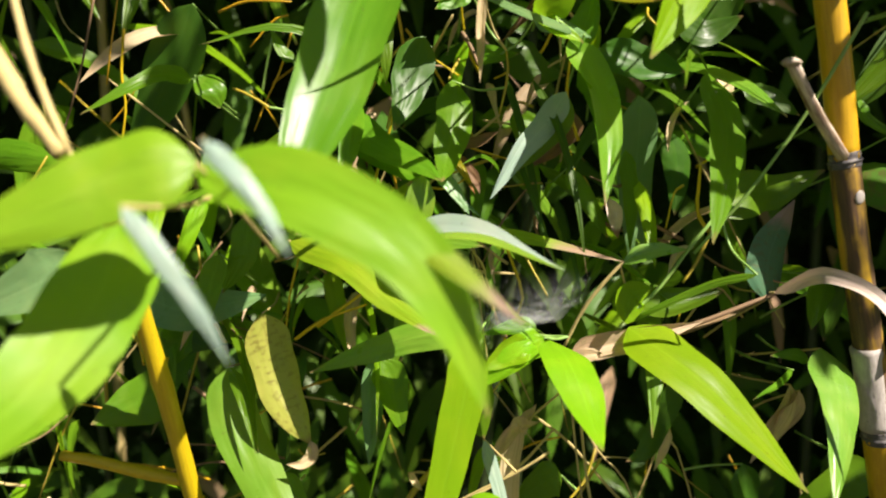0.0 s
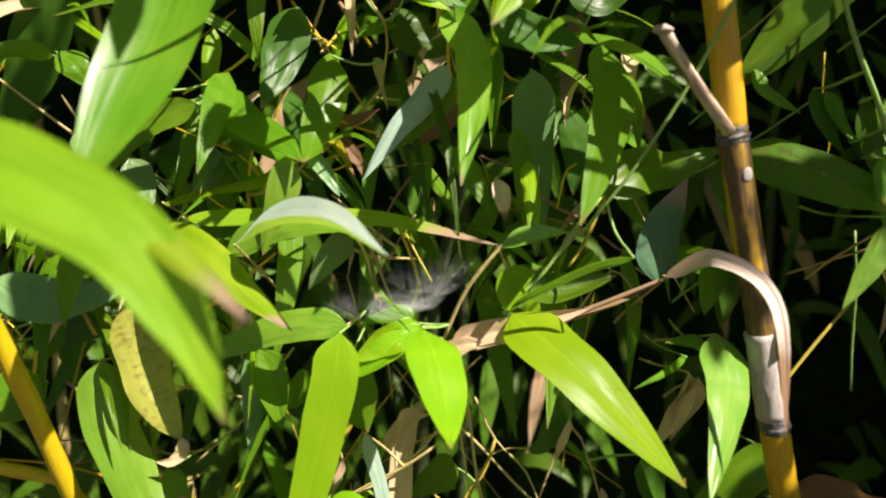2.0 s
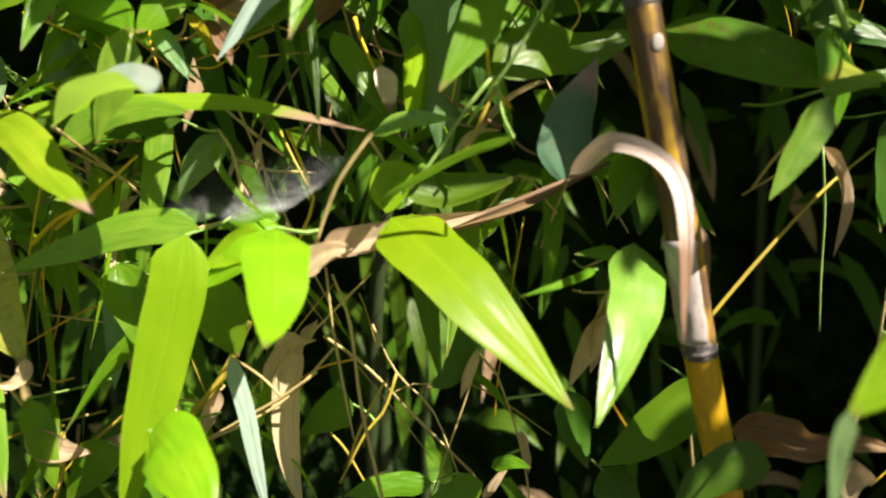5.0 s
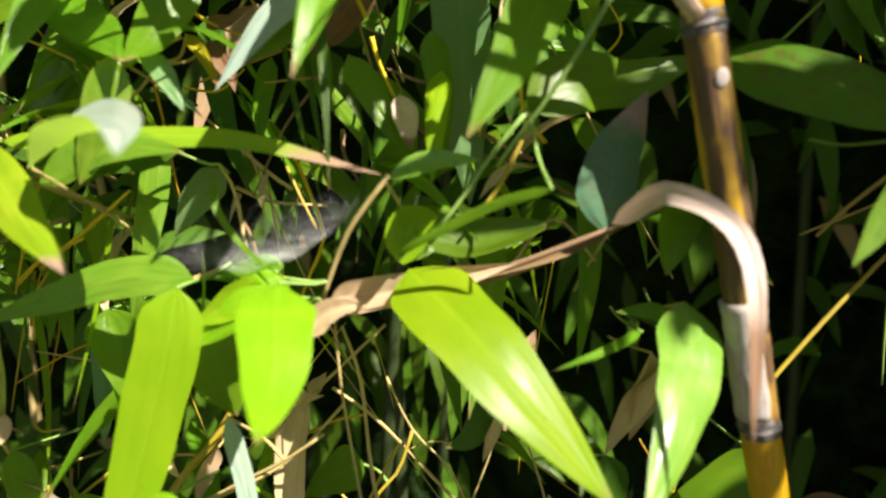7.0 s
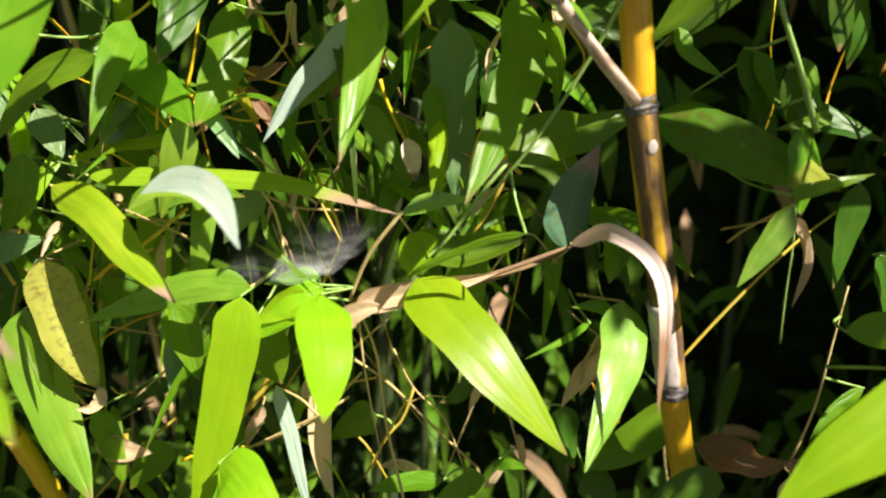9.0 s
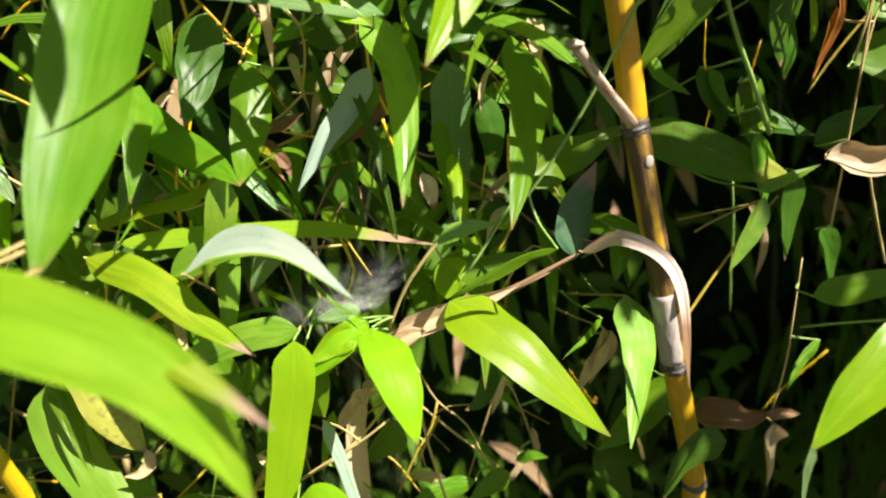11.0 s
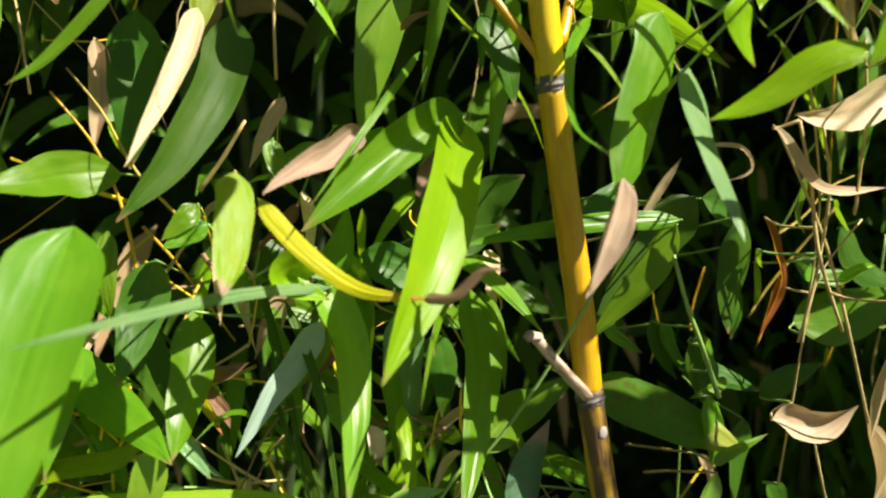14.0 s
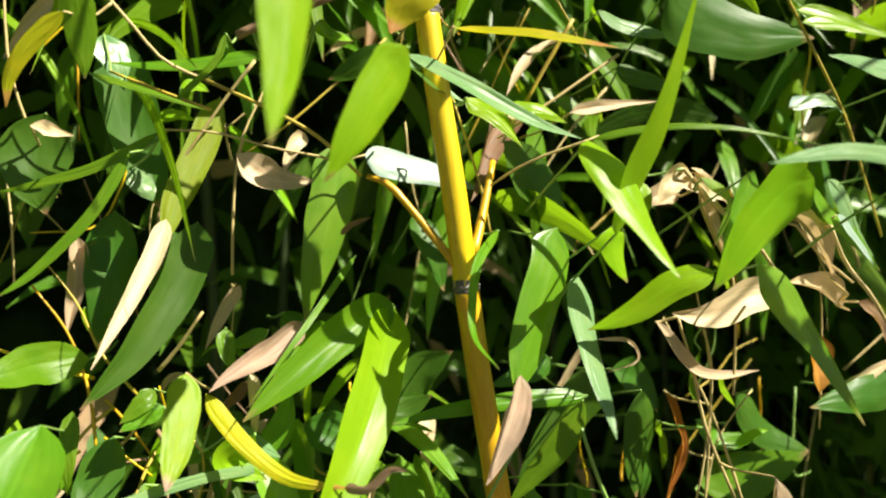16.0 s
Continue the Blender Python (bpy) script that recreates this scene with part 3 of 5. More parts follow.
stem(P5, "t", 0.0009, 0.0009, (0.488, 0.390, 1.546), (0.492, 0.390, 1.490), (0.492, 0.390, 1.420))
stem(P6, "t", 0.0019, 0.0019, (-0.163, 0.260, 1.413), (-0.151, 0.250, 1.382), (-0.135, 0.240, 1.352))
stem(P6, "t", 0.0034, 0.0029, (-0.173, 0.260, 1.392), (-0.156, 0.250, 1.370), (-0.137, 0.240, 1.351))

# leaves, base first
leaf(P1, "m", 0.0215, -8, (0.078, 0.420, 1.421), (0.090, 0.395, 1.392), (0.089, 0.365, 1.362), (0.083, 0.337, 1.325))
leaf(P1, "g", 0.0187, 9, (0.081, 0.425, 1.421), (0.090, 0.430, 1.434), (0.096, 0.435, 1.459), twig=False)
leaf(P1, "P", 0.0155, 6, (0.079, 0.432, 1.391), (0.066, 0.423, 1.372), (0.048, 0.413, 1.352), (0.029, 0.404, 1.324))
leaf(P1, "g", 0.0208, -3, (0.081, 0.437, 1.388), (0.071, 0.431, 1.371), (0.055, 0.426, 1.354), (0.038, 0.420, 1.337), twig=False)
leaf(P1, "p", 0.0303, -9, (0.133, 0.460, 1.391), (0.137, 0.467, 1.354), (0.139, 0.473, 1.315), (0.140, 0.480, 1.265), strap=True)
leaf(P1, "g", 0.0151, -16, (0.122, 0.445, 1.354), (0.127, 0.445, 1.325), (0.128, 0.445, 1.284), twig=False)
leaf(P1, "g", 0.0264, -7, (0.174, 0.446, 1.404), (0.174, 0.412, 1.370), (0.161, 0.379, 1.338), (0.142, 0.345, 1.304))
leaf(P1, "g", 0.0044, 3, (0.169, 0.430, 1.403), (0.146, 0.392, 1.410), (0.128, 0.353, 1.400), (0.113, 0.315, 1.381), twig=False)
leaf(P1, "d", 0.0327, 0, (0.334, 0.440, 1.462), (0.300, 0.435, 1.425), (0.257, 0.430, 1.377), strap=True)
leaf(P1, "g", 0.0127, -16, (0.263, 0.430, 1.387), (0.268, 0.425, 1.374), (0.288, 0.420, 1.360))
leaf(P1, "g", 0.0283, -7, (0.167, 0.399, 1.315), (0.190, 0.413, 1.327), (0.216, 0.426, 1.329), (0.253, 0.440, 1.341))
leaf(P1, "x", 0.0300, 12, (0.205, 0.410, 1.260), (0.207, 0.412, 1.289), (0.220, 0.414, 1.323))
leaf(P1, "m", 0.0175, -10, (-0.012, 0.395, 1.339), (-0.014, 0.390, 1.319), (-0.020, 0.388, 1.299), (-0.026, 0.385, 1.284))
leaf(P1, "g", 0.0213, -12, (0.236, 0.405, 1.277), (0.233, 0.403, 1.263), (0.229, 0.400, 1.243))
leaf(P1, "d", 0.0223, -7, (0.247, 0.410, 1.272), (0.247, 0.410, 1.255), (0.243, 0.410, 1.233))
leaf(P1, "sg", 0.0312, -9, (0.256, 0.430, 1.339), (0.284, 0.412, 1.327), (0.317, 0.395, 1.315), (0.340, 0.377, 1.305), strap=True)
leaf(P1, "hk", 0.0092, 4, (0.206, 0.402, 1.266), (0.222, 0.373, 1.282), (0.242, 0.345, 1.264), (0.238, 0.318, 1.205), strap=True)
leaf(P1, "w", 0.0275, 4, (0.240, 0.406, 1.229), (0.236, 0.379, 1.212), (0.225, 0.352, 1.196), (0.206, 0.325, 1.166))
leaf(P1, "t", 0.0167, -16, (0.236, 0.420, 1.196), (0.230, 0.425, 1.179), (0.224, 0.430, 1.149))
leaf(P1, "y", 0.0365, -24, (0.115, 0.398, 1.246), (0.134, 0.377, 1.233), (0.160, 0.356, 1.209), (0.199, 0.335, 1.170), strap=True)
leaf(P1, "g", 0.0215, -9, (0.113, 0.398, 1.249), (0.121, 0.405, 1.263), (0.145, 0.413, 1.258), (0.182, 0.420, 1.263), strap=True)
leaf(P1, "y", 0.0194, 4, (0.113, 0.395, 1.248), (0.116, 0.398, 1.265), (0.129, 0.400, 1.269), twig=False)
leaf(P1, "g", 0.0305, -7, (0.258, 0.375, 1.568), (0.248, 0.362, 1.540), (0.229, 0.348, 1.501), (0.215, 0.335, 1.470), strap=True)
leaf(P1, "pk", 0.0140, -3, (0.219, 0.337, 1.482), (0.213, 0.332, 1.464), (0.204, 0.326, 1.447), (0.193, 0.320, 1.426), strap=True, twig=False)
leaf(P1, "p", 0.0209, -10, (0.265, 0.360, 1.538), (0.260, 0.338, 1.513), (0.256, 0.315, 1.486), (0.255, 0.293, 1.455))
leaf(P1, "g", 0.0063, -6, (0.224, 0.390, 1.566), (0.199, 0.360, 1.544), (0.187, 0.330, 1.509), (0.191, 0.300, 1.493))
leaf(P1, "g", 0.0120, 13, (0.297, 0.400, 1.452), (0.250, 0.400, 1.452), (0.197, 0.400, 1.447), (0.155, 0.400, 1.440))
leaf(P1, "g", 0.0223, -4, (0.294, 0.400, 1.449), (0.279, 0.400, 1.423), (0.260, 0.400, 1.402), (0.238, 0.400, 1.377))
leaf(P1, "d", 0.0275, -6, (0.346, 0.409, 1.452), (0.346, 0.408, 1.424), (0.344, 0.406, 1.395), (0.341, 0.405, 1.375))
leaf(P1, "w", 0.0160, -7, (0.311, 0.366, 1.300), (0.303, 0.364, 1.286), (0.295, 0.363, 1.272), (0.287, 0.361, 1.256))
leaf(P1, "g", 0.0289, 6, (0.299, 0.430, 1.136), (0.276, 0.427, 1.129), (0.251, 0.423, 1.111), (0.228, 0.420, 1.096))
leaf(P1, "d", 0.0224, 3, (0.302, 0.372, 1.123), (0.285, 0.368, 1.125), (0.265, 0.364, 1.116), (0.248, 0.360, 1.093))
leaf(P1, "d", 0.0237, -7, (0.216, 0.450, 1.130), (0.219, 0.445, 1.110), (0.226, 0.440, 1.084))
leaf(P1, "d", 0.0253, -8, (0.233, 0.430, 1.089), (0.242, 0.425, 1.075), (0.260, 0.420, 1.038))
leaf(P1, "t", 0.0152, -15, (0.230, 0.420, 1.200), (0.223, 0.425, 1.175), (0.212, 0.430, 1.140))
leaf(P1, "g", 0.0043, 7, (0.220, 0.400, 1.217), (0.201, 0.380, 1.215), (0.177, 0.360, 1.213))
leaf(P1, "g", 0.0088, 15, (0.235, 0.410, 1.219), (0.227, 0.410, 1.224), (0.210, 0.410, 1.223))
leaf(P1, "d", 0.0186, -2, (0.167, 0.450, 1.195), (0.156, 0.447, 1.166), (0.144, 0.443, 1.144), (0.129, 0.440, 1.137))
leaf(P1, "g", 0.0160, -16, (0.082, 0.440, 1.342), (0.095, 0.435, 1.322), (0.108, 0.430, 1.297))
leaf(P1, "hk", 0.0123, -15, (0.108, 0.430, 1.323), (0.111, 0.428, 1.311), (0.114, 0.425, 1.297))
leaf(P1, "w", 0.0125, -22, (0.106, 0.390, 1.286), (0.124, 0.393, 1.293), (0.148, 0.396, 1.294), lens=True)
leaf(P1, "g", 0.0044, 13, (0.174, 0.360, 1.285), (0.152, 0.367, 1.278), (0.120, 0.373, 1.261), (0.111, 0.380, 1.252))
leaf(P1, "d", 0.0301, -7, (0.108, 0.470, 1.424), (0.138, 0.470, 1.413), (0.169, 0.470, 1.408))
leaf(P1, "d", 0.0219, -6, (0.154, 0.460, 1.443), (0.176, 0.460, 1.433), (0.201, 0.460, 1.443))
leaf(P1, "d", 0.0214, -6, (0.159, 0.470, 1.367), (0.165, 0.465, 1.339), (0.162, 0.460, 1.309))
leaf(P1, "g", 0.0153, -16, (0.313, 0.440, 1.374), (0.320, 0.435, 1.357), (0.331, 0.430, 1.336))
leaf(P1, "d", 0.0189, -9, (0.209, 0.470, 1.398), (0.224, 0.465, 1.391), (0.245, 0.460, 1.378))
leaf(P1, "g", 0.0085, -18, (0.168, 0.440, 1.085), (0.179, 0.435, 1.091), (0.191, 0.430, 1.090))
leaf(P1, "d", 0.0241, -8, (0.187, 0.470, 1.579), (0.199, 0.465, 1.551), (0.209, 0.460, 1.521))
leaf(P1, "d", 0.0297, 0, (0.176, 0.470, 1.433), (0.191, 0.465, 1.459), (0.216, 0.460, 1.476))
leaf(P1, "d", 0.0194, 4, (0.298, 0.460, 1.468), (0.278, 0.455, 1.460), (0.243, 0.450, 1.450))
leaf(P1, "t", 0.0068, -12, (0.159, 0.440, 1.160), (0.153, 0.440, 1.145), (0.149, 0.440, 1.129))
leaf(P1, "t", 0.0065, -16, (0.187, 0.460, 1.099), (0.189, 0.460, 1.082), (0.193, 0.460, 1.069))
leaf(P1, "t", 0.0083, 10, (0.301, 0.460, 1.439), (0.314, 0.455, 1.468), (0.328, 0.450, 1.489))
leaf(P2, "p", 0.0287, -13, (-0.201, 0.420, 1.265), (-0.174, 0.420, 1.252), (-0.146, 0.420, 1.254), (-0.115, 0.420, 1.261))
leaf(P2, "s", 0.0275, -15, (-0.115, 0.410, 1.251), (-0.108, 0.406, 1.222), (-0.099, 0.401, 1.194), (-0.084, 0.397, 1.169), strap=True)
leaf(P2, "t", 0.0075, 1, (-0.084, 0.397, 1.171), (-0.083, 0.395, 1.163), (-0.089, 0.392, 1.158), (-0.098, 0.390, 1.159), twig=False)
leaf(P2, "m", 0.0300, -15, (-0.145, 0.430, 1.209), (-0.140, 0.420, 1.182), (-0.125, 0.405, 1.158), (-0.103, 0.385, 1.132), (-0.084, 0.370, 1.105), strap=True)
leaf(P2, "g", 0.0045, 0, (-0.141, 0.420, 1.208), (-0.129, 0.405, 1.192), (-0.117, 0.390, 1.166), twig=False)
leaf(P2, "g", 0.0340, 6, (-0.181, 0.430, 1.194), (-0.198, 0.415, 1.191), (-0.224, 0.400, 1.181))
leaf(P2, "d", 0.0266, -7, (-0.196, 0.450, 1.223), (-0.171, 0.445, 1.228), (-0.137, 0.440, 1.226))
leaf(P2, "g", 0.0211, -12, (-0.191, 0.450, 1.239), (-0.182, 0.445, 1.224), (-0.193, 0.440, 1.203))
leaf(P2, "d", 0.0361, -4, (-0.171, 0.470, 1.453), (-0.188, 0.473, 1.418), (-0.204, 0.477, 1.385), (-0.229, 0.480, 1.345))
leaf(P2, "g", 0.0122, 3, (-0.167, 0.450, 1.401), (-0.178, 0.433, 1.402), (-0.189, 0.417, 1.394), (-0.216, 0.400, 1.375))
leaf(P2, "g", 0.0203, -16, (-0.165, 0.450, 1.403), (-0.154, 0.450, 1.394), (-0.149, 0.450, 1.382))
leaf(P2, "g", 0.0165, -15, (-0.109, 0.430, 1.134), (-0.100, 0.425, 1.108), (-0.092, 0.420, 1.079))
leaf(P2, "t", 0.0168, -16, (-0.111, 0.430, 1.116), (-0.095, 0.430, 1.100), (-0.074, 0.430, 1.098))
leaf(P2, "p", 0.0322, 4, (-0.193, 0.340, 1.300), (-0.206, 0.335, 1.286), (-0.245, 0.330, 1.269))
leaf(P2, "g", 0.0090, 16, (-0.097, 0.440, 1.411), (-0.104, 0.440, 1.418), (-0.111, 0.440, 1.432))
leaf(P2, "g", 0.0186, -10, (-0.127, 0.430, 1.312), (-0.130, 0.425, 1.287), (-0.143, 0.420, 1.262))
leaf(P2, "p", 0.0145, -16, (-0.162, 0.460, 1.355), (-0.154, 0.455, 1.342), (-0.144, 0.450, 1.324))
leaf(P2, "g", 0.0144, -12, (-0.140, 0.410, 1.289), (-0.146, 0.405, 1.268), (-0.149, 0.400, 1.240))
leaf(P2, "g", 0.0170, 3, (-0.073, 0.430, 1.370), (-0.105, 0.425, 1.354), (-0.137, 0.420, 1.319))
leaf(P2, "p", 0.0187, -16, (-0.125, 0.450, 1.336), (-0.117, 0.445, 1.323), (-0.108, 0.440, 1.307))
leaf(P3, "g", 0.0229, -10, (0.006, 0.441, 1.399), (0.008, 0.422, 1.374), (0.003, 0.404, 1.351), (-0.001, 0.385, 1.335))
leaf(P3, "p", 0.0102, -16, (-0.004, 0.410, 1.341), (0.006, 0.405, 1.331), (0.016, 0.400, 1.315), twig=False)
leaf(P3, "p", 0.0041, -16, (-0.003, 0.410, 1.338), (0.009, 0.405, 1.325), (0.025, 0.400, 1.312), twig=False)
leaf(P3, "d", 0.0256, -4, (-0.013, 0.450, 1.428), (-0.019, 0.439, 1.406), (-0.023, 0.428, 1.388), (-0.031, 0.417, 1.365))
leaf(P3, "g", 0.0240, -18, (-0.071, 0.450, 1.383), (-0.044, 0.427, 1.361), (-0.020, 0.403, 1.348), (-0.000, 0.380, 1.335))
leaf(P3, "g", 0.0200, -18, (-0.084, 0.470, 1.377), (-0.060, 0.447, 1.361), (-0.024, 0.423, 1.341), (-0.007, 0.400, 1.335))
leaf(P3, "y", 0.0310, -6, (0.164, 0.430, 1.512), (0.147, 0.390, 1.480), (0.124, 0.347, 1.438), (0.096, 0.312, 1.395), strap=True)
leaf(P3, "g", 0.0240, 3, (0.163, 0.430, 1.514), (0.135, 0.412, 1.504), (0.103, 0.395, 1.481), (0.066, 0.376, 1.453), strap=True)
leaf(P3, "g", 0.0194, 3, (0.125, 0.420, 1.497), (0.103, 0.410, 1.491), (0.083, 0.400, 1.473))
leaf(P3, "g", 0.0381, 4, (-0.033, 0.370, 1.458), (-0.042, 0.339, 1.424), (-0.054, 0.309, 1.376), (-0.070, 0.278, 1.325), strap=True)
leaf(P3, "yt", 0.0170, -10, (0.036, 0.370, 1.483), (0.036, 0.357, 1.467), (0.034, 0.343, 1.448), (0.031, 0.330, 1.433), strap=True)
leaf(P3, "Y", 0.0098, -10, (0.046, 0.377, 1.470), (0.063, 0.361, 1.450), (0.089, 0.346, 1.430), (0.122, 0.330, 1.427), twig=False)
leaf(P3, "pk", 0.0051, -9, (0.119, 0.335, 1.426), (0.128, 0.320, 1.431), (0.136, 0.305, 1.444), (0.142, 0.290, 1.448), twig=False)
leaf(P3, "pk", 0.0138, 1, (0.100, 0.410, 1.505), (0.083, 0.397, 1.491), (0.067, 0.383, 1.482), (0.048, 0.370, 1.472), strap=True)
leaf(P3, "g", 0.0042, -3, (0.135, 0.420, 1.547), (0.106, 0.385, 1.513), (0.068, 0.350, 1.467))
leaf(P3, "p", 0.0056, 9, (0.082, 0.396, 1.420), (0.042, 0.364, 1.426), (0.008, 0.322, 1.430), (-0.031, 0.275, 1.432), strap=True)
leaf(P3, "d", 0.0260, -6, (0.034, 0.460, 1.567), (0.027, 0.450, 1.532), (0.004, 0.430, 1.489), (-0.025, 0.413, 1.455))
leaf(P3, "t", 0.0115, -7, (0.016, 0.447, 1.568), (0.009, 0.430, 1.542), (-0.001, 0.410, 1.515), (-0.013, 0.380, 1.484), twig=False)
leaf(P3, "yt", 0.0200, -9, (0.046, 0.480, 1.656), (0.033, 0.468, 1.613), (0.021, 0.457, 1.582), (0.014, 0.445, 1.550), strap=True)
leaf(P3, "g", 0.0255, 9, (-0.030, 0.460, 1.477), (-0.054, 0.443, 1.477), (-0.068, 0.427, 1.474), (-0.086, 0.410, 1.473))
leaf(P3, "d", 0.0325, -6, (-0.024, 0.500, 1.574), (-0.025, 0.497, 1.539), (-0.027, 0.493, 1.511), (-0.031, 0.490, 1.478))
leaf(P3, "m", 0.0340, -13, (0.130, 0.470, 1.628), (0.126, 0.467, 1.592), (0.118, 0.463, 1.553), (0.107, 0.460, 1.499), strap=True)
leaf(P3, "d", 0.0222, -8, (0.092, 0.460, 1.506), (0.104, 0.465, 1.491), (0.119, 0.470, 1.487))
leaf(P3, "Y", 0.0196, -40, (0.175, 0.340, 1.678), (0.197, 0.330, 1.674), (0.227, 0.320, 1.670), (0.262, 0.310, 1.668))
leaf(P3, "y", 0.0209, -22, (0.074, 0.220, 1.675), (0.077, 0.213, 1.648), (0.077, 0.207, 1.618), (0.073, 0.200, 1.587))
leaf(P3, "y", 0.0231, -25, (0.135, 0.280, 1.646), (0.126, 0.277, 1.630), (0.111, 0.273, 1.606), (0.098, 0.270, 1.582))
leaf(P3, "P", 0.0253, -10, (0.145, 0.450, 1.618), (0.169, 0.457, 1.614), (0.200, 0.463, 1.608), (0.239, 0.470, 1.599))
leaf(P3, "p", 0.0327, -40, (0.152, 0.380, 1.666), (0.171, 0.390, 1.660), (0.201, 0.400, 1.650))
leaf(P3, "p", 0.0146, -18, (0.155, 0.370, 1.669), (0.188, 0.360, 1.651), (0.224, 0.350, 1.632), (0.256, 0.340, 1.621))
leaf(P3, "d", 0.0233, 9, (0.159, 0.420, 1.681), (0.139, 0.435, 1.677), (0.118, 0.450, 1.669))
leaf(P3, "d", 0.0446, -9, (0.249, 0.450, 1.634), (0.281, 0.457, 1.603), (0.299, 0.463, 1.577), (0.323, 0.470, 1.550))
leaf(P3, "g", 0.0195, -18, (-0.029, 0.400, 1.697), (-0.027, 0.410, 1.676), (-0.027, 0.420, 1.649))
leaf(P3, "d", 0.0369, -8, (-0.027, 0.500, 1.699), (-0.015, 0.497, 1.644), (-0.002, 0.493, 1.604), (0.006, 0.490, 1.577))
leaf(P3, "g", 0.0075, 9, (0.018, 0.440, 1.625), (-0.021, 0.440, 1.601), (-0.052, 0.440, 1.589), (-0.081, 0.440, 1.580))
leaf(P3, "g", 0.0065, -4, (-0.002, 0.420, 1.607), (-0.021, 0.413, 1.569), (-0.048, 0.407, 1.536), (-0.065, 0.400, 1.521))
leaf(P3, "g", 0.0108, 12, (0.076, 0.460, 1.685), (0.043, 0.460, 1.676), (0.011, 0.460, 1.671), (-0.023, 0.460, 1.669))
leaf(P3, "Y", 0.0095, -10, (-0.034, 0.400, 1.681), (-0.049, 0.403, 1.665), (-0.061, 0.407, 1.646), (-0.064, 0.410, 1.627))
leaf(P3, "t", 0.0068, -15, (0.024, 0.420, 1.448), (0.022, 0.420, 1.426), (0.023, 0.420, 1.395))
leaf(P3, "b", 0.0184, -1, (0.089, 0.460, 1.380), (0.078, 0.455, 1.361), (0.059, 0.450, 1.342))
leaf(P3, "b", 0.0100, -16, (0.008, 0.450, 1.358), (0.023, 0.445, 1.358), (0.037, 0.440, 1.366))
leaf(P3, "g", 0.0161, -18, (0.024, 0.450, 1.414), (0.031, 0.445, 1.415), (0.049, 0.440, 1.416))
leaf(P3, "d", 0.0308, -8, (0.045, 0.480, 1.433), (0.060, 0.480, 1.415), (0.087, 0.480, 1.407))
leaf(P3, "y", 0.0187, -18, (0.073, 0.380, 1.444), (0.058, 0.385, 1.428), (0.080, 0.390, 1.414))
leaf(P3, "p", 0.0168, -7, (-0.069, 0.450, 1.342), (-0.074, 0.445, 1.327), (-0.083, 0.440, 1.311))
leaf(P3, "g", 0.0124, -15, (0.054, 0.440, 1.498), (0.055, 0.435, 1.485), (0.060, 0.430, 1.470))
leaf(P3, "g", 0.0129, 4, (0.018, 0.430, 1.451), (0.008, 0.425, 1.447), (-0.005, 0.420, 1.439))
leaf(P3, "p", 0.0170, -18, (0.056, 0.420, 1.433), (0.070, 0.415, 1.430), (0.089, 0.410, 1.420))
leaf(P3, "g", 0.0118, -1, (0.013, 0.430, 1.462), (0.006, 0.425, 1.454), (-0.005, 0.420, 1.444))
leaf(P3, "Y", 0.0283, -6, (0.173, 0.370, 1.723), (0.155, 0.370, 1.701), (0.145, 0.370, 1.680))
leaf(P3, "y", 0.0096, -15, (0.104, 0.410, 1.692), (0.115, 0.410, 1.688), (0.129, 0.410, 1.685))
leaf(P3, "y", 0.0165, -16, (0.206, 0.410, 1.655), (0.223, 0.405, 1.644), (0.244, 0.400, 1.623))
leaf(P3, "y", 0.0137, -15, (0.237, 0.410, 1.652), (0.258, 0.410, 1.651), (0.282, 0.410, 1.644))
leaf(P3, "d", 0.0404, -7, (-0.060, 0.470, 1.635), (-0.066, 0.470, 1.599), (-0.059, 0.470, 1.570))
leaf(P3, "t", 0.0200, -7, (0.059, 0.430, 1.611), (0.074, 0.430, 1.598), (0.091, 0.430, 1.594), (0.108, 0.430, 1.596))
leaf(P3, "t", 0.0106, -7, (0.102, 0.440, 1.629), (0.095, 0.435, 1.619), (0.088, 0.430, 1.599))
leaf(P3, "d", 0.0317, -6, (0.011, 0.500, 1.564), (0.015, 0.495, 1.523), (0.007, 0.490, 1.489))
leaf(P3, "g", 0.0206, -12, (-0.060, 0.460, 1.332), (-0.070, 0.455, 1.310), (-0.066, 0.450, 1.279))
leaf(P3, "t", 0.0114, -16, (0.229, 0.420, 1.638), (0.241, 0.420, 1.646), (0.239, 0.420, 1.633), twig=False)
leaf(P3, "t", 0.0101, -15, (-0.063, 0.450, 1.624), (-0.052, 0.450, 1.620), (-0.039, 0.450, 1.619))
leaf(P3, "Y", 0.0062, -16, (0.002, 0.440, 1.353), (0.012, 0.435, 1.341), (0.021, 0.430, 1.326))
leaf(P3, "b", 0.0095, -8, (0.008, 0.450, 1.351), (0.018, 0.445, 1.337), (0.025, 0.440, 1.325))
leaf(P3, "t", 0.0095, -7, (0.062, 0.480, 1.523), (0.051, 0.475, 1.505), (0.040, 0.470, 1.480))
leaf(P3, "g", 0.0105, 9, (0.081, 0.450, 1.495), (0.067, 0.450, 1.488), (0.054, 0.450, 1.485))
leaf(P3, "b", 0.0041, -3, (0.128, 0.440, 1.561), (0.135, 0.440, 1.568), (0.149, 0.440, 1.574), twig=False)
leaf(P3, "t", 0.0123, -13, (-0.048, 0.500, 1.556), (-0.047, 0.495, 1.521), (-0.050, 0.490, 1.489))
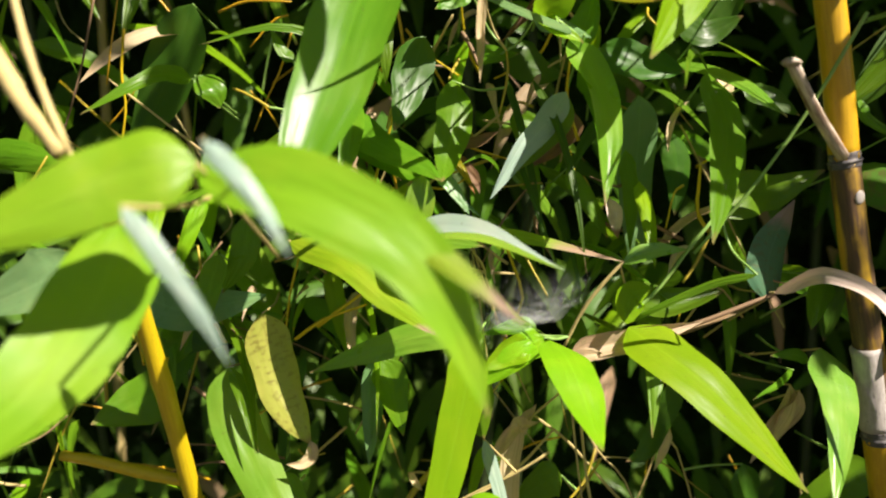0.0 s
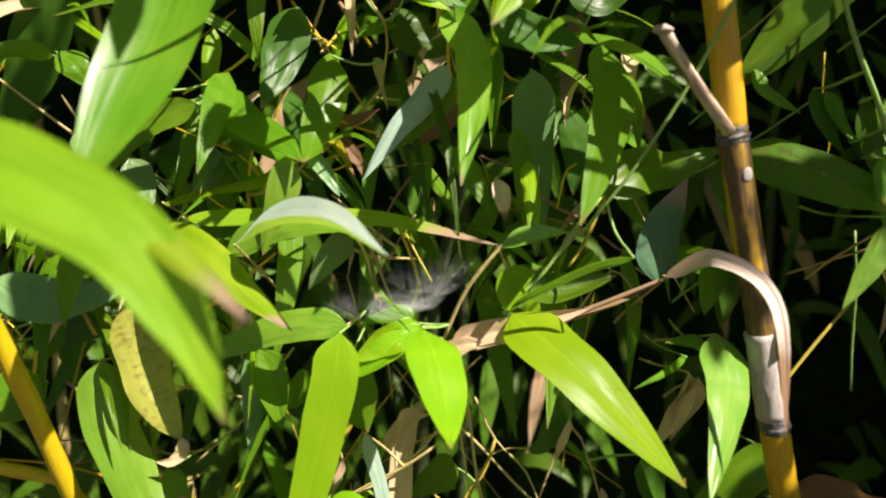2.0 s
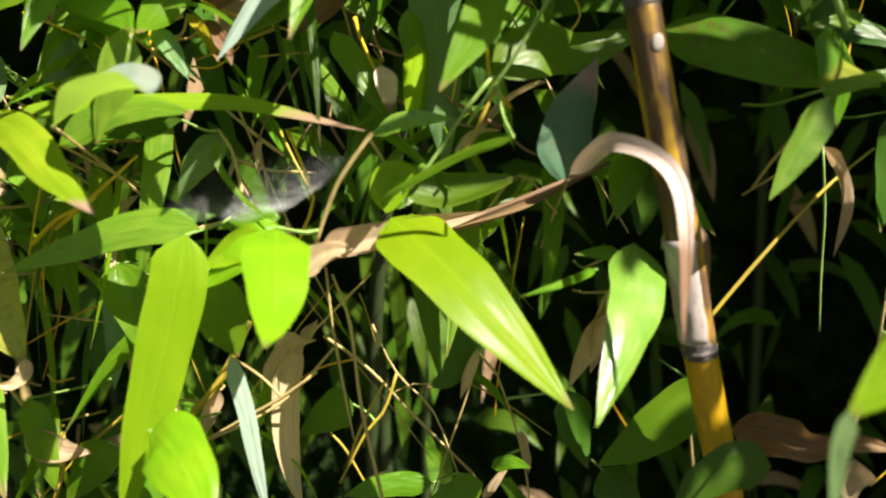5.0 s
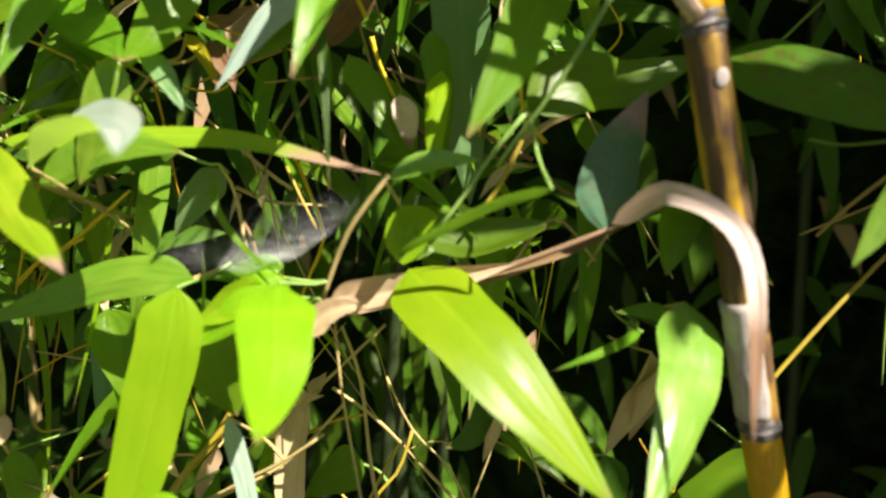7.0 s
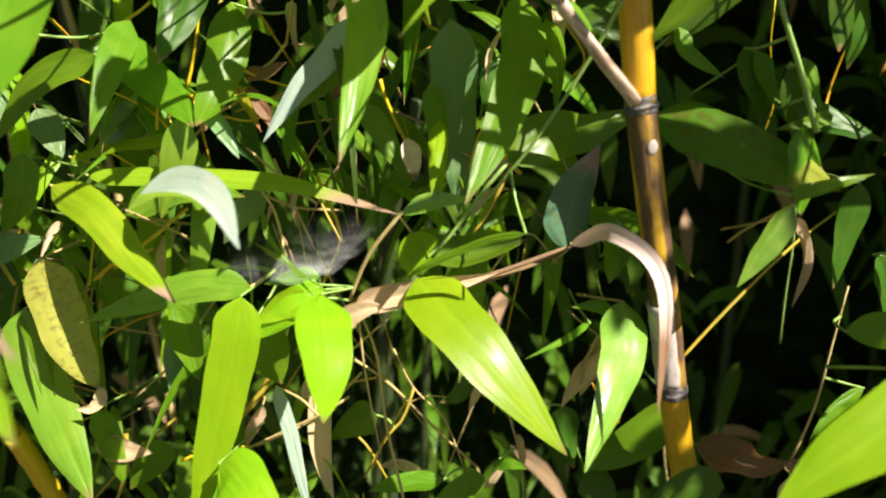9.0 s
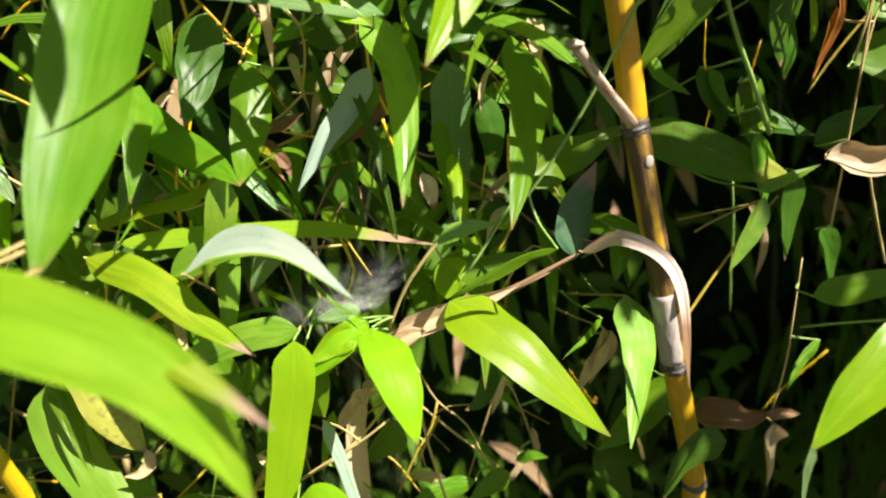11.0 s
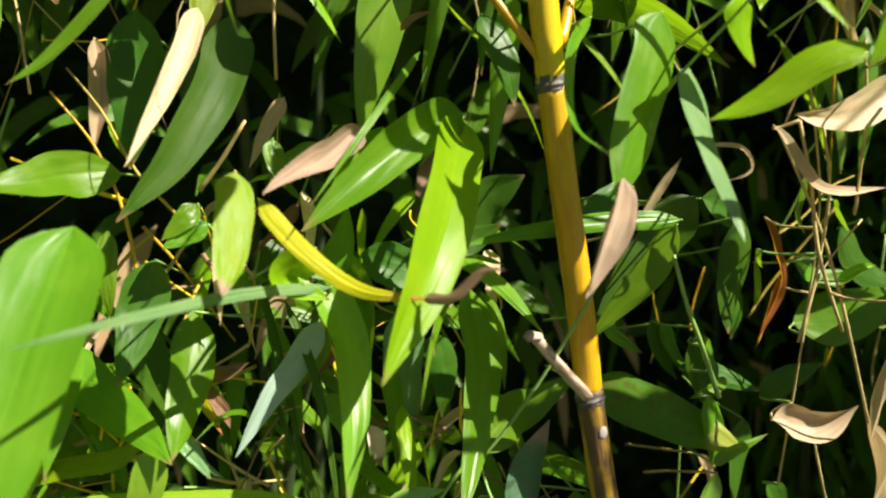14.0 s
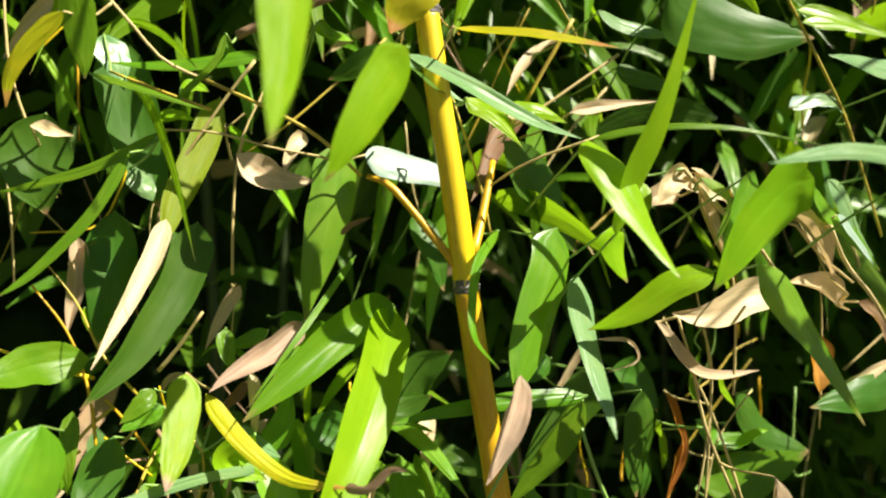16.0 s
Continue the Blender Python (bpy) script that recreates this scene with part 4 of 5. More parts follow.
leaf(P3, "g", 0.0095, -10, (0.105, 0.400, 1.691), (0.116, 0.410, 1.688), (0.136, 0.420, 1.688))
leaf(P3, "y", 0.0113, -18, (0.211, 0.420, 1.655), (0.230, 0.413, 1.651), (0.252, 0.407, 1.646), (0.275, 0.400, 1.644))
leaf(P3, "y", 0.0089, -16, (0.220, 0.420, 1.652), (0.235, 0.415, 1.644), (0.246, 0.410, 1.627))
leaf(P3, "g", 0.0047, -15, (-0.020, 0.400, 1.648), (0.001, 0.400, 1.643), (0.022, 0.400, 1.637), (0.043, 0.400, 1.632))
leaf(P3, "g", 0.0042, -6, (0.051, 0.430, 1.687), (0.045, 0.427, 1.668), (0.029, 0.423, 1.648), (0.016, 0.420, 1.632))
leaf(P3, "y", 0.0096, -13, (0.011, 0.440, 1.632), (0.021, 0.440, 1.634), (0.033, 0.440, 1.632))
leaf(P3, "y", 0.0099, -15, (0.023, 0.450, 1.655), (0.032, 0.450, 1.657), (0.040, 0.450, 1.653))
leaf(P3, "p", 0.0232, -16, (-0.027, 0.470, 1.690), (-0.021, 0.470, 1.676), (-0.014, 0.470, 1.654))
leaf(P3, "p", 0.0172, -16, (-0.010, 0.470, 1.602), (-0.001, 0.470, 1.591), (0.005, 0.470, 1.581))
leaf(P3, "g", 0.0203, 15, (-0.037, 0.500, 1.516), (-0.035, 0.500, 1.540), (-0.034, 0.500, 1.556))
leaf(P3, "y", 0.0064, -16, (-0.040, 0.490, 1.507), (-0.037, 0.490, 1.497), (-0.034, 0.490, 1.486))
leaf(P4, "y", 0.0285, -15, (0.063, 0.375, 1.244), (0.069, 0.350, 1.236), (0.075, 0.325, 1.222), (0.077, 0.300, 1.210))
leaf(P4, "y", 0.0255, -16, (0.016, 0.380, 1.240), (0.012, 0.370, 1.208), (0.001, 0.360, 1.161), (-0.015, 0.350, 1.101), strap=True)
leaf(P4, "y", 0.0177, 3, (0.062, 0.392, 1.240), (0.048, 0.386, 1.234), (0.022, 0.380, 1.213), strap=True)
leaf(P4, "g", 0.0117, 15, (0.055, 0.395, 1.242), (0.048, 0.398, 1.246), (0.024, 0.400, 1.240))
leaf(P4, "m", 0.0180, 7, (0.019, 0.390, 1.242), (-0.010, 0.388, 1.243), (-0.045, 0.386, 1.233), (-0.080, 0.383, 1.221))
leaf(P4, "y", 0.0172, 6, (0.053, 0.390, 1.236), (0.041, 0.385, 1.233), (0.023, 0.380, 1.223))
leaf(P4, "g", 0.0277, -18, (0.017, 0.400, 1.217), (0.023, 0.405, 1.188), (0.027, 0.410, 1.167))
leaf(P4, "A", 0.0290, -58, (-0.036, 0.368, 1.293), (-0.008, 0.356, 1.304), (0.022, 0.330, 1.307), (0.052, 0.279, 1.302), lens=True)
leaf(P4, "m", 0.0170, -16, (-0.048, 0.392, 1.284), (-0.026, 0.390, 1.297), (0.000, 0.385, 1.301), (0.024, 0.380, 1.298))
leaf(P4, "gt", 0.0130, -34, (-0.078, 0.410, 1.303), (-0.021, 0.401, 1.304), (0.045, 0.391, 1.303), (0.106, 0.382, 1.289), strap=True)
leaf(P4, "yt", 0.0170, -58, (-0.098, 0.430, 1.310), (-0.064, 0.425, 1.318), (-0.035, 0.420, 1.322), (-0.015, 0.415, 1.338), strap=True)
leaf(P4, "yt", 0.0200, -25, (-0.094, 0.400, 1.299), (-0.059, 0.377, 1.291), (-0.029, 0.353, 1.272), (0.001, 0.330, 1.257))
leaf(P4, "t", 0.0159, -15, (0.052, 0.437, 1.169), (0.044, 0.435, 1.133), (0.045, 0.432, 1.094), (0.053, 0.430, 1.060))
leaf(P4, "P", 0.0090, -15, (0.026, 0.400, 1.171), (0.035, 0.393, 1.143), (0.041, 0.387, 1.114), (0.048, 0.380, 1.086))
leaf(P4, "y", 0.0290, -15, (0.009, 0.340, 1.157), (0.022, 0.330, 1.156), (0.038, 0.315, 1.147), (0.051, 0.300, 1.133))
leaf(P4, "g", 0.0295, -15, (-0.011, 0.380, 1.122), (-0.002, 0.370, 1.103), (0.002, 0.360, 1.074))
leaf(P4, "g", 0.0249, 6, (0.084, 0.440, 1.126), (0.073, 0.440, 1.122), (0.049, 0.440, 1.105))
leaf(P4, "g", 0.0135, 12, (0.132, 0.430, 1.080), (0.102, 0.425, 1.081), (0.080, 0.420, 1.077))
leaf(P4, "g", 0.0253, -4, (-0.069, 0.440, 1.101), (-0.082, 0.440, 1.084), (-0.101, 0.440, 1.059))
leaf(P4, "p", 0.0159, -13, (-0.046, 0.430, 1.215), (-0.047, 0.425, 1.183), (-0.050, 0.420, 1.144))
leaf(P4, "p", 0.0176, -3, (0.017, 0.440, 1.286), (0.002, 0.440, 1.273), (-0.012, 0.440, 1.252))
leaf(P4, "d", 0.0148, 6, (-0.002, 0.430, 1.296), (-0.037, 0.427, 1.292), (-0.067, 0.423, 1.295), (-0.095, 0.420, 1.301))
leaf(P4, "g", 0.0226, -15, (-0.041, 0.420, 1.218), (-0.034, 0.415, 1.200), (-0.026, 0.410, 1.169))
leaf(P4, "g", 0.0175, 9, (0.162, 0.440, 1.074), (0.147, 0.435, 1.071), (0.126, 0.430, 1.064))
leaf(P4, "t", 0.0151, -10, (0.079, 0.395, 1.229), (0.102, 0.398, 1.233), (0.130, 0.402, 1.239), (0.164, 0.405, 1.247))
leaf(P4, "b", 0.0053, -4, (0.125, 0.410, 1.233), (0.156, 0.413, 1.240), (0.189, 0.417, 1.251), (0.231, 0.420, 1.271))
leaf(P4, "t", 0.0105, -9, (0.068, 0.400, 1.216), (0.080, 0.400, 1.224), (0.097, 0.400, 1.229), twig=False)
leaf(P4, "t", 0.0087, -3, (0.035, 0.430, 1.145), (0.048, 0.430, 1.165), (0.066, 0.430, 1.170), twig=False)
leaf(P4, "t", 0.0089, -10, (0.007, 0.430, 1.139), (-0.001, 0.430, 1.122), (-0.007, 0.430, 1.105))
leaf(P4, "t", 0.0053, -16, (-0.024, 0.430, 1.133), (-0.020, 0.430, 1.127), (-0.014, 0.430, 1.120))
leaf(P4, "g", 0.0035, -16, (0.027, 0.400, 1.285), (0.030, 0.395, 1.272), (0.043, 0.390, 1.256), (0.061, 0.385, 1.244), twig=False)
leaf(P4, "t", 0.0074, 6, (0.056, 0.440, 1.166), (0.060, 0.440, 1.173), (0.065, 0.440, 1.179))
leaf(P4, "t", 0.0055, 6, (0.163, 0.450, 1.058), (0.173, 0.450, 1.075), (0.182, 0.450, 1.087))
leaf(P4, "t", 0.0107, -6, (0.071, 0.385, 1.217), (0.079, 0.386, 1.227), (0.089, 0.386, 1.231), (0.097, 0.387, 1.231), twig=False)
leaf(P4, "t", 0.0087, 15, (0.057, 0.430, 1.161), (0.053, 0.427, 1.170), (0.049, 0.423, 1.173), (0.044, 0.420, 1.169), twig=False)
leaf(P5, "y", 0.0181, 35, (0.320, 0.300, 1.545), (0.301, 0.307, 1.538), (0.276, 0.313, 1.521), (0.252, 0.320, 1.510))
leaf(P5, "y", 0.0272, -5, (0.248, 0.318, 1.616), (0.251, 0.299, 1.598), (0.261, 0.281, 1.571), (0.269, 0.262, 1.542))
leaf(P5, "y", 0.0274, -16, (0.272, 0.330, 1.569), (0.274, 0.330, 1.559), (0.283, 0.330, 1.536))
leaf(P5, "y", 0.0265, 28, (0.262, 0.310, 1.564), (0.264, 0.297, 1.590), (0.276, 0.283, 1.633), (0.283, 0.270, 1.699))
leaf(P5, "y", 0.0313, -5, (0.377, 0.290, 1.599), (0.361, 0.293, 1.591), (0.337, 0.297, 1.564), (0.319, 0.300, 1.534))
leaf(P5, "p", 0.0108, 12, (0.402, 0.240, 1.603), (0.360, 0.233, 1.605), (0.322, 0.227, 1.603), (0.282, 0.220, 1.595))
leaf(P5, "g", 0.0300, -8, (0.367, 0.320, 1.548), (0.382, 0.313, 1.527), (0.402, 0.307, 1.500), (0.431, 0.300, 1.451))
leaf(P5, "t", 0.0213, 12, (0.418, 0.350, 1.530), (0.386, 0.351, 1.524), (0.356, 0.351, 1.513), (0.330, 0.352, 1.515))
leaf(P5, "t", 0.0101, -16, (0.323, 0.360, 1.509), (0.346, 0.360, 1.482), (0.368, 0.360, 1.472), (0.407, 0.360, 1.474))
leaf(P5, "o", 0.0294, -6, (0.443, 0.350, 1.501), (0.438, 0.345, 1.482), (0.438, 0.340, 1.462))
leaf(P5, "o", 0.0080, -7, (0.366, 0.410, 1.451), (0.377, 0.410, 1.430), (0.385, 0.410, 1.404), (0.369, 0.410, 1.366))
leaf(P5, "d", 0.0496, 14, (0.339, 0.380, 1.735), (0.367, 0.387, 1.725), (0.422, 0.393, 1.717), (0.484, 0.400, 1.722))
leaf(P5, "p", 0.0149, -13, (0.299, 0.400, 1.721), (0.329, 0.405, 1.714), (0.371, 0.410, 1.714))
leaf(P5, "g", 0.0237, -13, (0.328, 0.400, 1.335), (0.329, 0.395, 1.315), (0.330, 0.390, 1.287))
leaf(P5, "g", 0.0075, -10, (0.311, 0.370, 1.304), (0.331, 0.375, 1.308), (0.359, 0.380, 1.314))
leaf(P5, "t", 0.0216, -16, (0.379, 0.400, 1.312), (0.394, 0.395, 1.309), (0.412, 0.390, 1.311), (0.434, 0.385, 1.325), strap=True)
leaf(P5, "g", 0.0378, -15, (0.408, 0.420, 1.374), (0.435, 0.413, 1.378), (0.461, 0.407, 1.386), (0.492, 0.400, 1.399))
leaf(P5, "t", 0.0212, -13, (0.393, 0.330, 1.412), (0.390, 0.330, 1.385), (0.383, 0.330, 1.355), (0.383, 0.330, 1.330))
leaf(P5, "d", 0.0233, -7, (0.354, 0.420, 1.432), (0.352, 0.420, 1.409), (0.357, 0.420, 1.385), (0.357, 0.420, 1.365))
leaf(P5, "o", 0.0075, -5, (0.384, 0.412, 1.409), (0.379, 0.411, 1.390), (0.373, 0.411, 1.374), (0.368, 0.410, 1.361))
leaf(P5, "d", 0.0198, -8, (0.325, 0.420, 1.369), (0.337, 0.420, 1.337), (0.354, 0.420, 1.306))
leaf(P5, "d", 0.0217, -8, (0.389, 0.410, 1.259), (0.399, 0.410, 1.240), (0.405, 0.410, 1.211))
leaf(P5, "t", 0.0193, -13, (0.428, 0.370, 1.320), (0.433, 0.365, 1.285), (0.429, 0.360, 1.247))
leaf(P5, "y", 0.0277, 25, (0.351, 0.270, 1.255), (0.320, 0.263, 1.244), (0.289, 0.257, 1.224), (0.263, 0.250, 1.204))
leaf(P5, "p", 0.0086, -15, (0.263, 0.250, 1.207), (0.261, 0.250, 1.192), (0.263, 0.250, 1.164), twig=False)
leaf(P5, "g", 0.0186, -15, (0.348, 0.360, 1.232), (0.375, 0.353, 1.237), (0.401, 0.347, 1.243), (0.425, 0.340, 1.254))
leaf(P5, "b", 0.0227, -9, (0.303, 0.420, 1.119), (0.319, 0.409, 1.121), (0.335, 0.399, 1.120), (0.350, 0.388, 1.128))
leaf(P5, "b", 0.0085, -7, (0.345, 0.388, 1.128), (0.357, 0.387, 1.127), (0.372, 0.385, 1.125), twig=False)
leaf(P5, "t", 0.0205, -15, (0.353, 0.390, 1.118), (0.350, 0.390, 1.097), (0.352, 0.390, 1.060))
leaf(P5, "d", 0.0173, -8, (0.306, 0.440, 1.376), (0.313, 0.435, 1.356), (0.324, 0.430, 1.335))
leaf(P5, "g", 0.0096, -15, (0.332, 0.420, 1.371), (0.337, 0.415, 1.355), (0.342, 0.410, 1.340))
leaf(P5, "g", 0.0081, 9, (0.348, 0.410, 1.341), (0.333, 0.405, 1.337), (0.313, 0.400, 1.334))
leaf(P5, "d", 0.0214, -6, (0.389, 0.440, 1.296), (0.386, 0.435, 1.266), (0.379, 0.430, 1.230))
leaf(P5, "g", 0.0084, 3, (0.393, 0.400, 1.175), (0.371, 0.390, 1.165), (0.353, 0.380, 1.150))
leaf(P5, "p", 0.0122, 13, (0.475, 0.360, 1.657), (0.455, 0.360, 1.664), (0.429, 0.360, 1.656))
leaf(P5, "p", 0.0170, 13, (0.500, 0.320, 1.678), (0.450, 0.315, 1.677), (0.406, 0.310, 1.677))
leaf(P5, "y", 0.0156, -16, (0.431, 0.360, 1.725), (0.465, 0.355, 1.719), (0.506, 0.350, 1.712))
leaf(P5, "p", 0.0319, -16, (0.472, 0.370, 1.609), (0.497, 0.370, 1.585), (0.517, 0.370, 1.554))
leaf(P5, "d", 0.0253, 6, (0.539, 0.360, 1.459), (0.495, 0.355, 1.454), (0.442, 0.350, 1.449))
leaf(P5, "b", 0.0134, -8, (0.493, 0.360, 1.521), (0.510, 0.360, 1.508), (0.524, 0.360, 1.485))
leaf(P5, "t", 0.0208, 15, (0.489, 0.370, 1.516), (0.462, 0.365, 1.529), (0.429, 0.360, 1.535))
leaf(P5, "t", 0.0091, -12, (0.284, 0.410, 1.651), (0.315, 0.410, 1.658), (0.355, 0.410, 1.665))
leaf(P5, "d", 0.0188, -7, (0.325, 0.420, 1.689), (0.349, 0.420, 1.683), (0.379, 0.420, 1.677))
leaf(P5, "d", 0.0286, -8, (0.346, 0.450, 1.460), (0.371, 0.450, 1.448), (0.388, 0.450, 1.423))
leaf(P5, "g", 0.0167, -16, (0.410, 0.430, 1.421), (0.432, 0.425, 1.404), (0.471, 0.420, 1.412))
leaf(P5, "d", 0.0178, -8, (0.325, 0.430, 1.343), (0.354, 0.425, 1.338), (0.385, 0.420, 1.325))
leaf(P5, "d", 0.0208, -4, (0.394, 0.430, 1.316), (0.413, 0.425, 1.329), (0.437, 0.420, 1.342))
leaf(P5, "t", 0.0090, -16, (0.345, 0.430, 1.277), (0.357, 0.430, 1.253), (0.356, 0.430, 1.216))
leaf(P5, "t", 0.0161, 0, (0.356, 0.375, 1.612), (0.338, 0.373, 1.600), (0.329, 0.370, 1.586))
leaf(P5, "t", 0.0147, -16, (0.352, 0.380, 1.602), (0.371, 0.378, 1.596), (0.398, 0.375, 1.589))
leaf(P5, "t", 0.0060, -16, (0.355, 0.370, 1.612), (0.373, 0.370, 1.600), (0.392, 0.370, 1.582), twig=False)
leaf(P5, "t", 0.0105, -16, (0.366, 0.375, 1.594), (0.374, 0.373, 1.573), (0.389, 0.370, 1.548))
leaf(P5, "t", 0.0225, -16, (0.439, 0.370, 1.588), (0.452, 0.365, 1.567), (0.469, 0.360, 1.541))
leaf(P5, "t", 0.0101, -9, (0.491, 0.370, 1.455), (0.506, 0.365, 1.465), (0.532, 0.360, 1.481))
leaf(P5, "t", 0.0028, -16, (0.282, 0.360, 1.498), (0.303, 0.360, 1.496), (0.310, 0.360, 1.484), (0.286, 0.360, 1.476), twig=False)
leaf(P5, "g", 0.0056, -18, (0.263, 0.340, 1.621), (0.293, 0.327, 1.628), (0.334, 0.313, 1.629), (0.398, 0.300, 1.620), twig=False)
leaf(P5, "y", 0.0269, -15, (0.310, 0.380, 1.608), (0.316, 0.375, 1.589), (0.317, 0.370, 1.572))
leaf(P5, "g", 0.0099, -13, (0.356, 0.360, 1.604), (0.376, 0.355, 1.589), (0.359, 0.350, 1.559))
leaf(P5, "t", 0.0089, -16, (0.357, 0.370, 1.609), (0.366, 0.365, 1.590), (0.379, 0.360, 1.574))
leaf(P5, "g", 0.0171, -6, (0.362, 0.320, 1.605), (0.342, 0.310, 1.571), (0.323, 0.300, 1.539))
leaf(P5, "g", 0.0086, -15, (0.390, 0.400, 1.482), (0.383, 0.400, 1.457), (0.391, 0.400, 1.440))
leaf(P5, "y", 0.0116, -16, (0.369, 0.420, 1.419), (0.375, 0.420, 1.401), (0.373, 0.420, 1.388))
leaf(P5, "y", 0.0071, -10, (0.431, 0.410, 1.405), (0.447, 0.410, 1.413), (0.463, 0.410, 1.416))
leaf(P5, "d", 0.0282, -8, (0.447, 0.430, 1.439), (0.482, 0.430, 1.405), (0.523, 0.430, 1.388))
leaf(P5, "y", 0.0162, -15, (0.495, 0.420, 1.742), (0.526, 0.417, 1.745), (0.552, 0.413, 1.742), (0.591, 0.410, 1.736))
leaf(P5, "P", 0.0117, -13, (0.464, 0.400, 1.667), (0.482, 0.400, 1.673), (0.510, 0.400, 1.671))
leaf(P5, "g", 0.0251, -16, (0.449, 0.360, 1.603), (0.465, 0.360, 1.584), (0.492, 0.360, 1.564), (0.514, 0.360, 1.544))
leaf(P5, "P", 0.0141, -16, (0.465, 0.355, 1.583), (0.481, 0.355, 1.568), (0.500, 0.355, 1.548))
leaf(P5, "t", 0.0155, -16, (0.469, 0.400, 1.589), (0.481, 0.400, 1.572), (0.498, 0.400, 1.555), (0.515, 0.400, 1.537))
leaf(P5, "t", 0.0169, 10, (0.374, 0.410, 1.597), (0.355, 0.410, 1.594), (0.341, 0.410, 1.587))
leaf(P5, "y", 0.0091, -16, (0.389, 0.380, 1.465), (0.394, 0.380, 1.457), (0.404, 0.380, 1.444))
leaf(P5, "y", 0.0085, -16, (0.353, 0.400, 1.432), (0.355, 0.400, 1.425), (0.360, 0.400, 1.419))
stem(P4, "q", 0.0014, 0.0014, (0.044, 0.474, 1.290), (0.051, 0.474, 1.272), (0.0585, 0.474, 1.247), (0.050, 0.474, 1.226), (0.042, 0.474, 1.207))
leaf(P6, "f", 0.0245, -10, (-0.080, 0.214, 1.346), (-0.045, 0.200, 1.340), (-0.013, 0.194, 1.324), (0.004, 0.191, 1.301), (0.014, 0.190, 1.272))
leaf(P6, "yt", 0.0150, -16, (-0.080, 0.218, 1.346), (-0.045, 0.209, 1.342), (-0.010, 0.200, 1.326), (0.024, 0.184, 1.302))
leaf(P6, "f", 0.0248, 6, (-0.076, 0.205, 1.348), (-0.093, 0.197, 1.345), (-0.110, 0.188, 1.338), (-0.141, 0.180, 1.322), strap=True)
leaf(P6, "f", 0.0313, -6, (-0.115, 0.235, 1.325), (-0.116, 0.217, 1.304), (-0.128, 0.198, 1.279), (-0.152, 0.180, 1.255), strap=True)
leaf(P6, "P", 0.0052, 0, (-0.062, 0.172, 1.354), (-0.053, 0.168, 1.346), (-0.045, 0.166, 1.336), (-0.039, 0.165, 1.325))
leaf(P6, "P", 0.0052, 0, (-0.083, 0.170, 1.337), (-0.073, 0.167, 1.325), (-0.063, 0.165, 1.311), (-0.055, 0.165, 1.296))

# ---- the hedge behind: many leaves, the nearest as single parts, the rest as one mass ----
def droop_points(rng, at, length):
    turn = rng.uniform(0, 6.28)
    out = Vector((math.cos(turn), -abs(math.sin(turn)) * 0.7, 0))
    lift = rng.uniform(-0.9, 0.25)
    a = out * 0.5 + Vector((0, 0, lift))
    a.normalize()
    b = (a + Vector((0, 0, -0.5))).normalized()
    c = (a + Vector((0, 0, -1.1))).normalized()
    step = length / 3
    return [at, at + a * step, at + a * step + b * step, at + a * step + (b + c) * step]


hedge = tagged(new("bamboo_hedge"), "dense hedge of shaded green bamboo leaves", "hedge")
SPINE[hedge.name] = []
rng = random.Random(5)
for k in range(26):
    x, y, r = rng.uniform(-1.5, 1.9), rng.uniform(0.82, 0.98), rng.uniform(0.005, 0.009)
    lean = rng.uniform(-0.12, 0.12)
    pts = [Vector((x, y, -0.02)), Vector((x + lean * 0.3, y, 0.8)), Vector((x + lean, y - 0.02, 1.6)), Vector((x + lean * 1.8, y - 0.05, 2.5))]
    if 0.2 < x < 0.8:
        continue
    # most rear canes take the green with shade in its colour
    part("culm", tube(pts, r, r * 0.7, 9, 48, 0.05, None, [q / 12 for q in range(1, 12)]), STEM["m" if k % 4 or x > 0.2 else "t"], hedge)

shapes = []
for k in range(13):
    narrow = k >= 10
    bm = leaf_mesh(droop_points(rng, Vector((0, 0, 0)), rng.uniform(0.09, 0.14) * (1.3 if narrow else 1)), rng.uniform(0.005, 0.008) if narrow else rng.uniform(0.013, 0.025), rng.uniform(-35, 35), rng, 10, 4, withered=k in (8, 9))
    me = bpy.data.meshes.new("leaf")
    bm.to_mesh(me)
    bm.free()
    # shapes 2, 5 and 12 take the green with shade in its colour
    me.materials.append(LEAF["t"] if k == 8 else LEAF["b"] if k == 9 else LEAF["y"] if k in (10, 4) else LEAF["g"] if k in (0, 1, 6, 7, 11) else LEAF["m"] if k == 3 else LEAF["d"])
    me.shade_smooth()
    shapes.append(me)
for k in range(320):
    x, y, z = rng.uniform(-0.42, 0.72), rng.uniform(0.48, 0.62), rng.uniform(0.95, 1.85) if k < 110 else rng.uniform(1.5, 1.9)
    if x > 0.27 and z < 1.58 or 0.06 < x and z < 1.22 or -0.12 < x < 0.17 and 1.46 < z < 1.66:       # the dark hollows round the thick cane
        continue
    if (x < -0.12 and 1.28 < z < 1.6 or 0.1 < x < 0.3 and 1.3 < z < 1.6) and k % 3:
        continue
    ob = new("leaf", shapes[rng.choice((0, 0, 1, 1, 2, 2, 3, 3, 4, 5, 5, 6, 6, 7, 7, 8, 9, 10, 10, 10, 11, 11, 12, 12))])
    ob.parent = hedge
    ob.matrix_basis = pose(x, y, z, rng.uniform(-25, 25), rng.uniform(-25, 25), rng.uniform(-70, 70)) @ Matrix.Scale(rng.uniform(0.8, 1.25), 4)


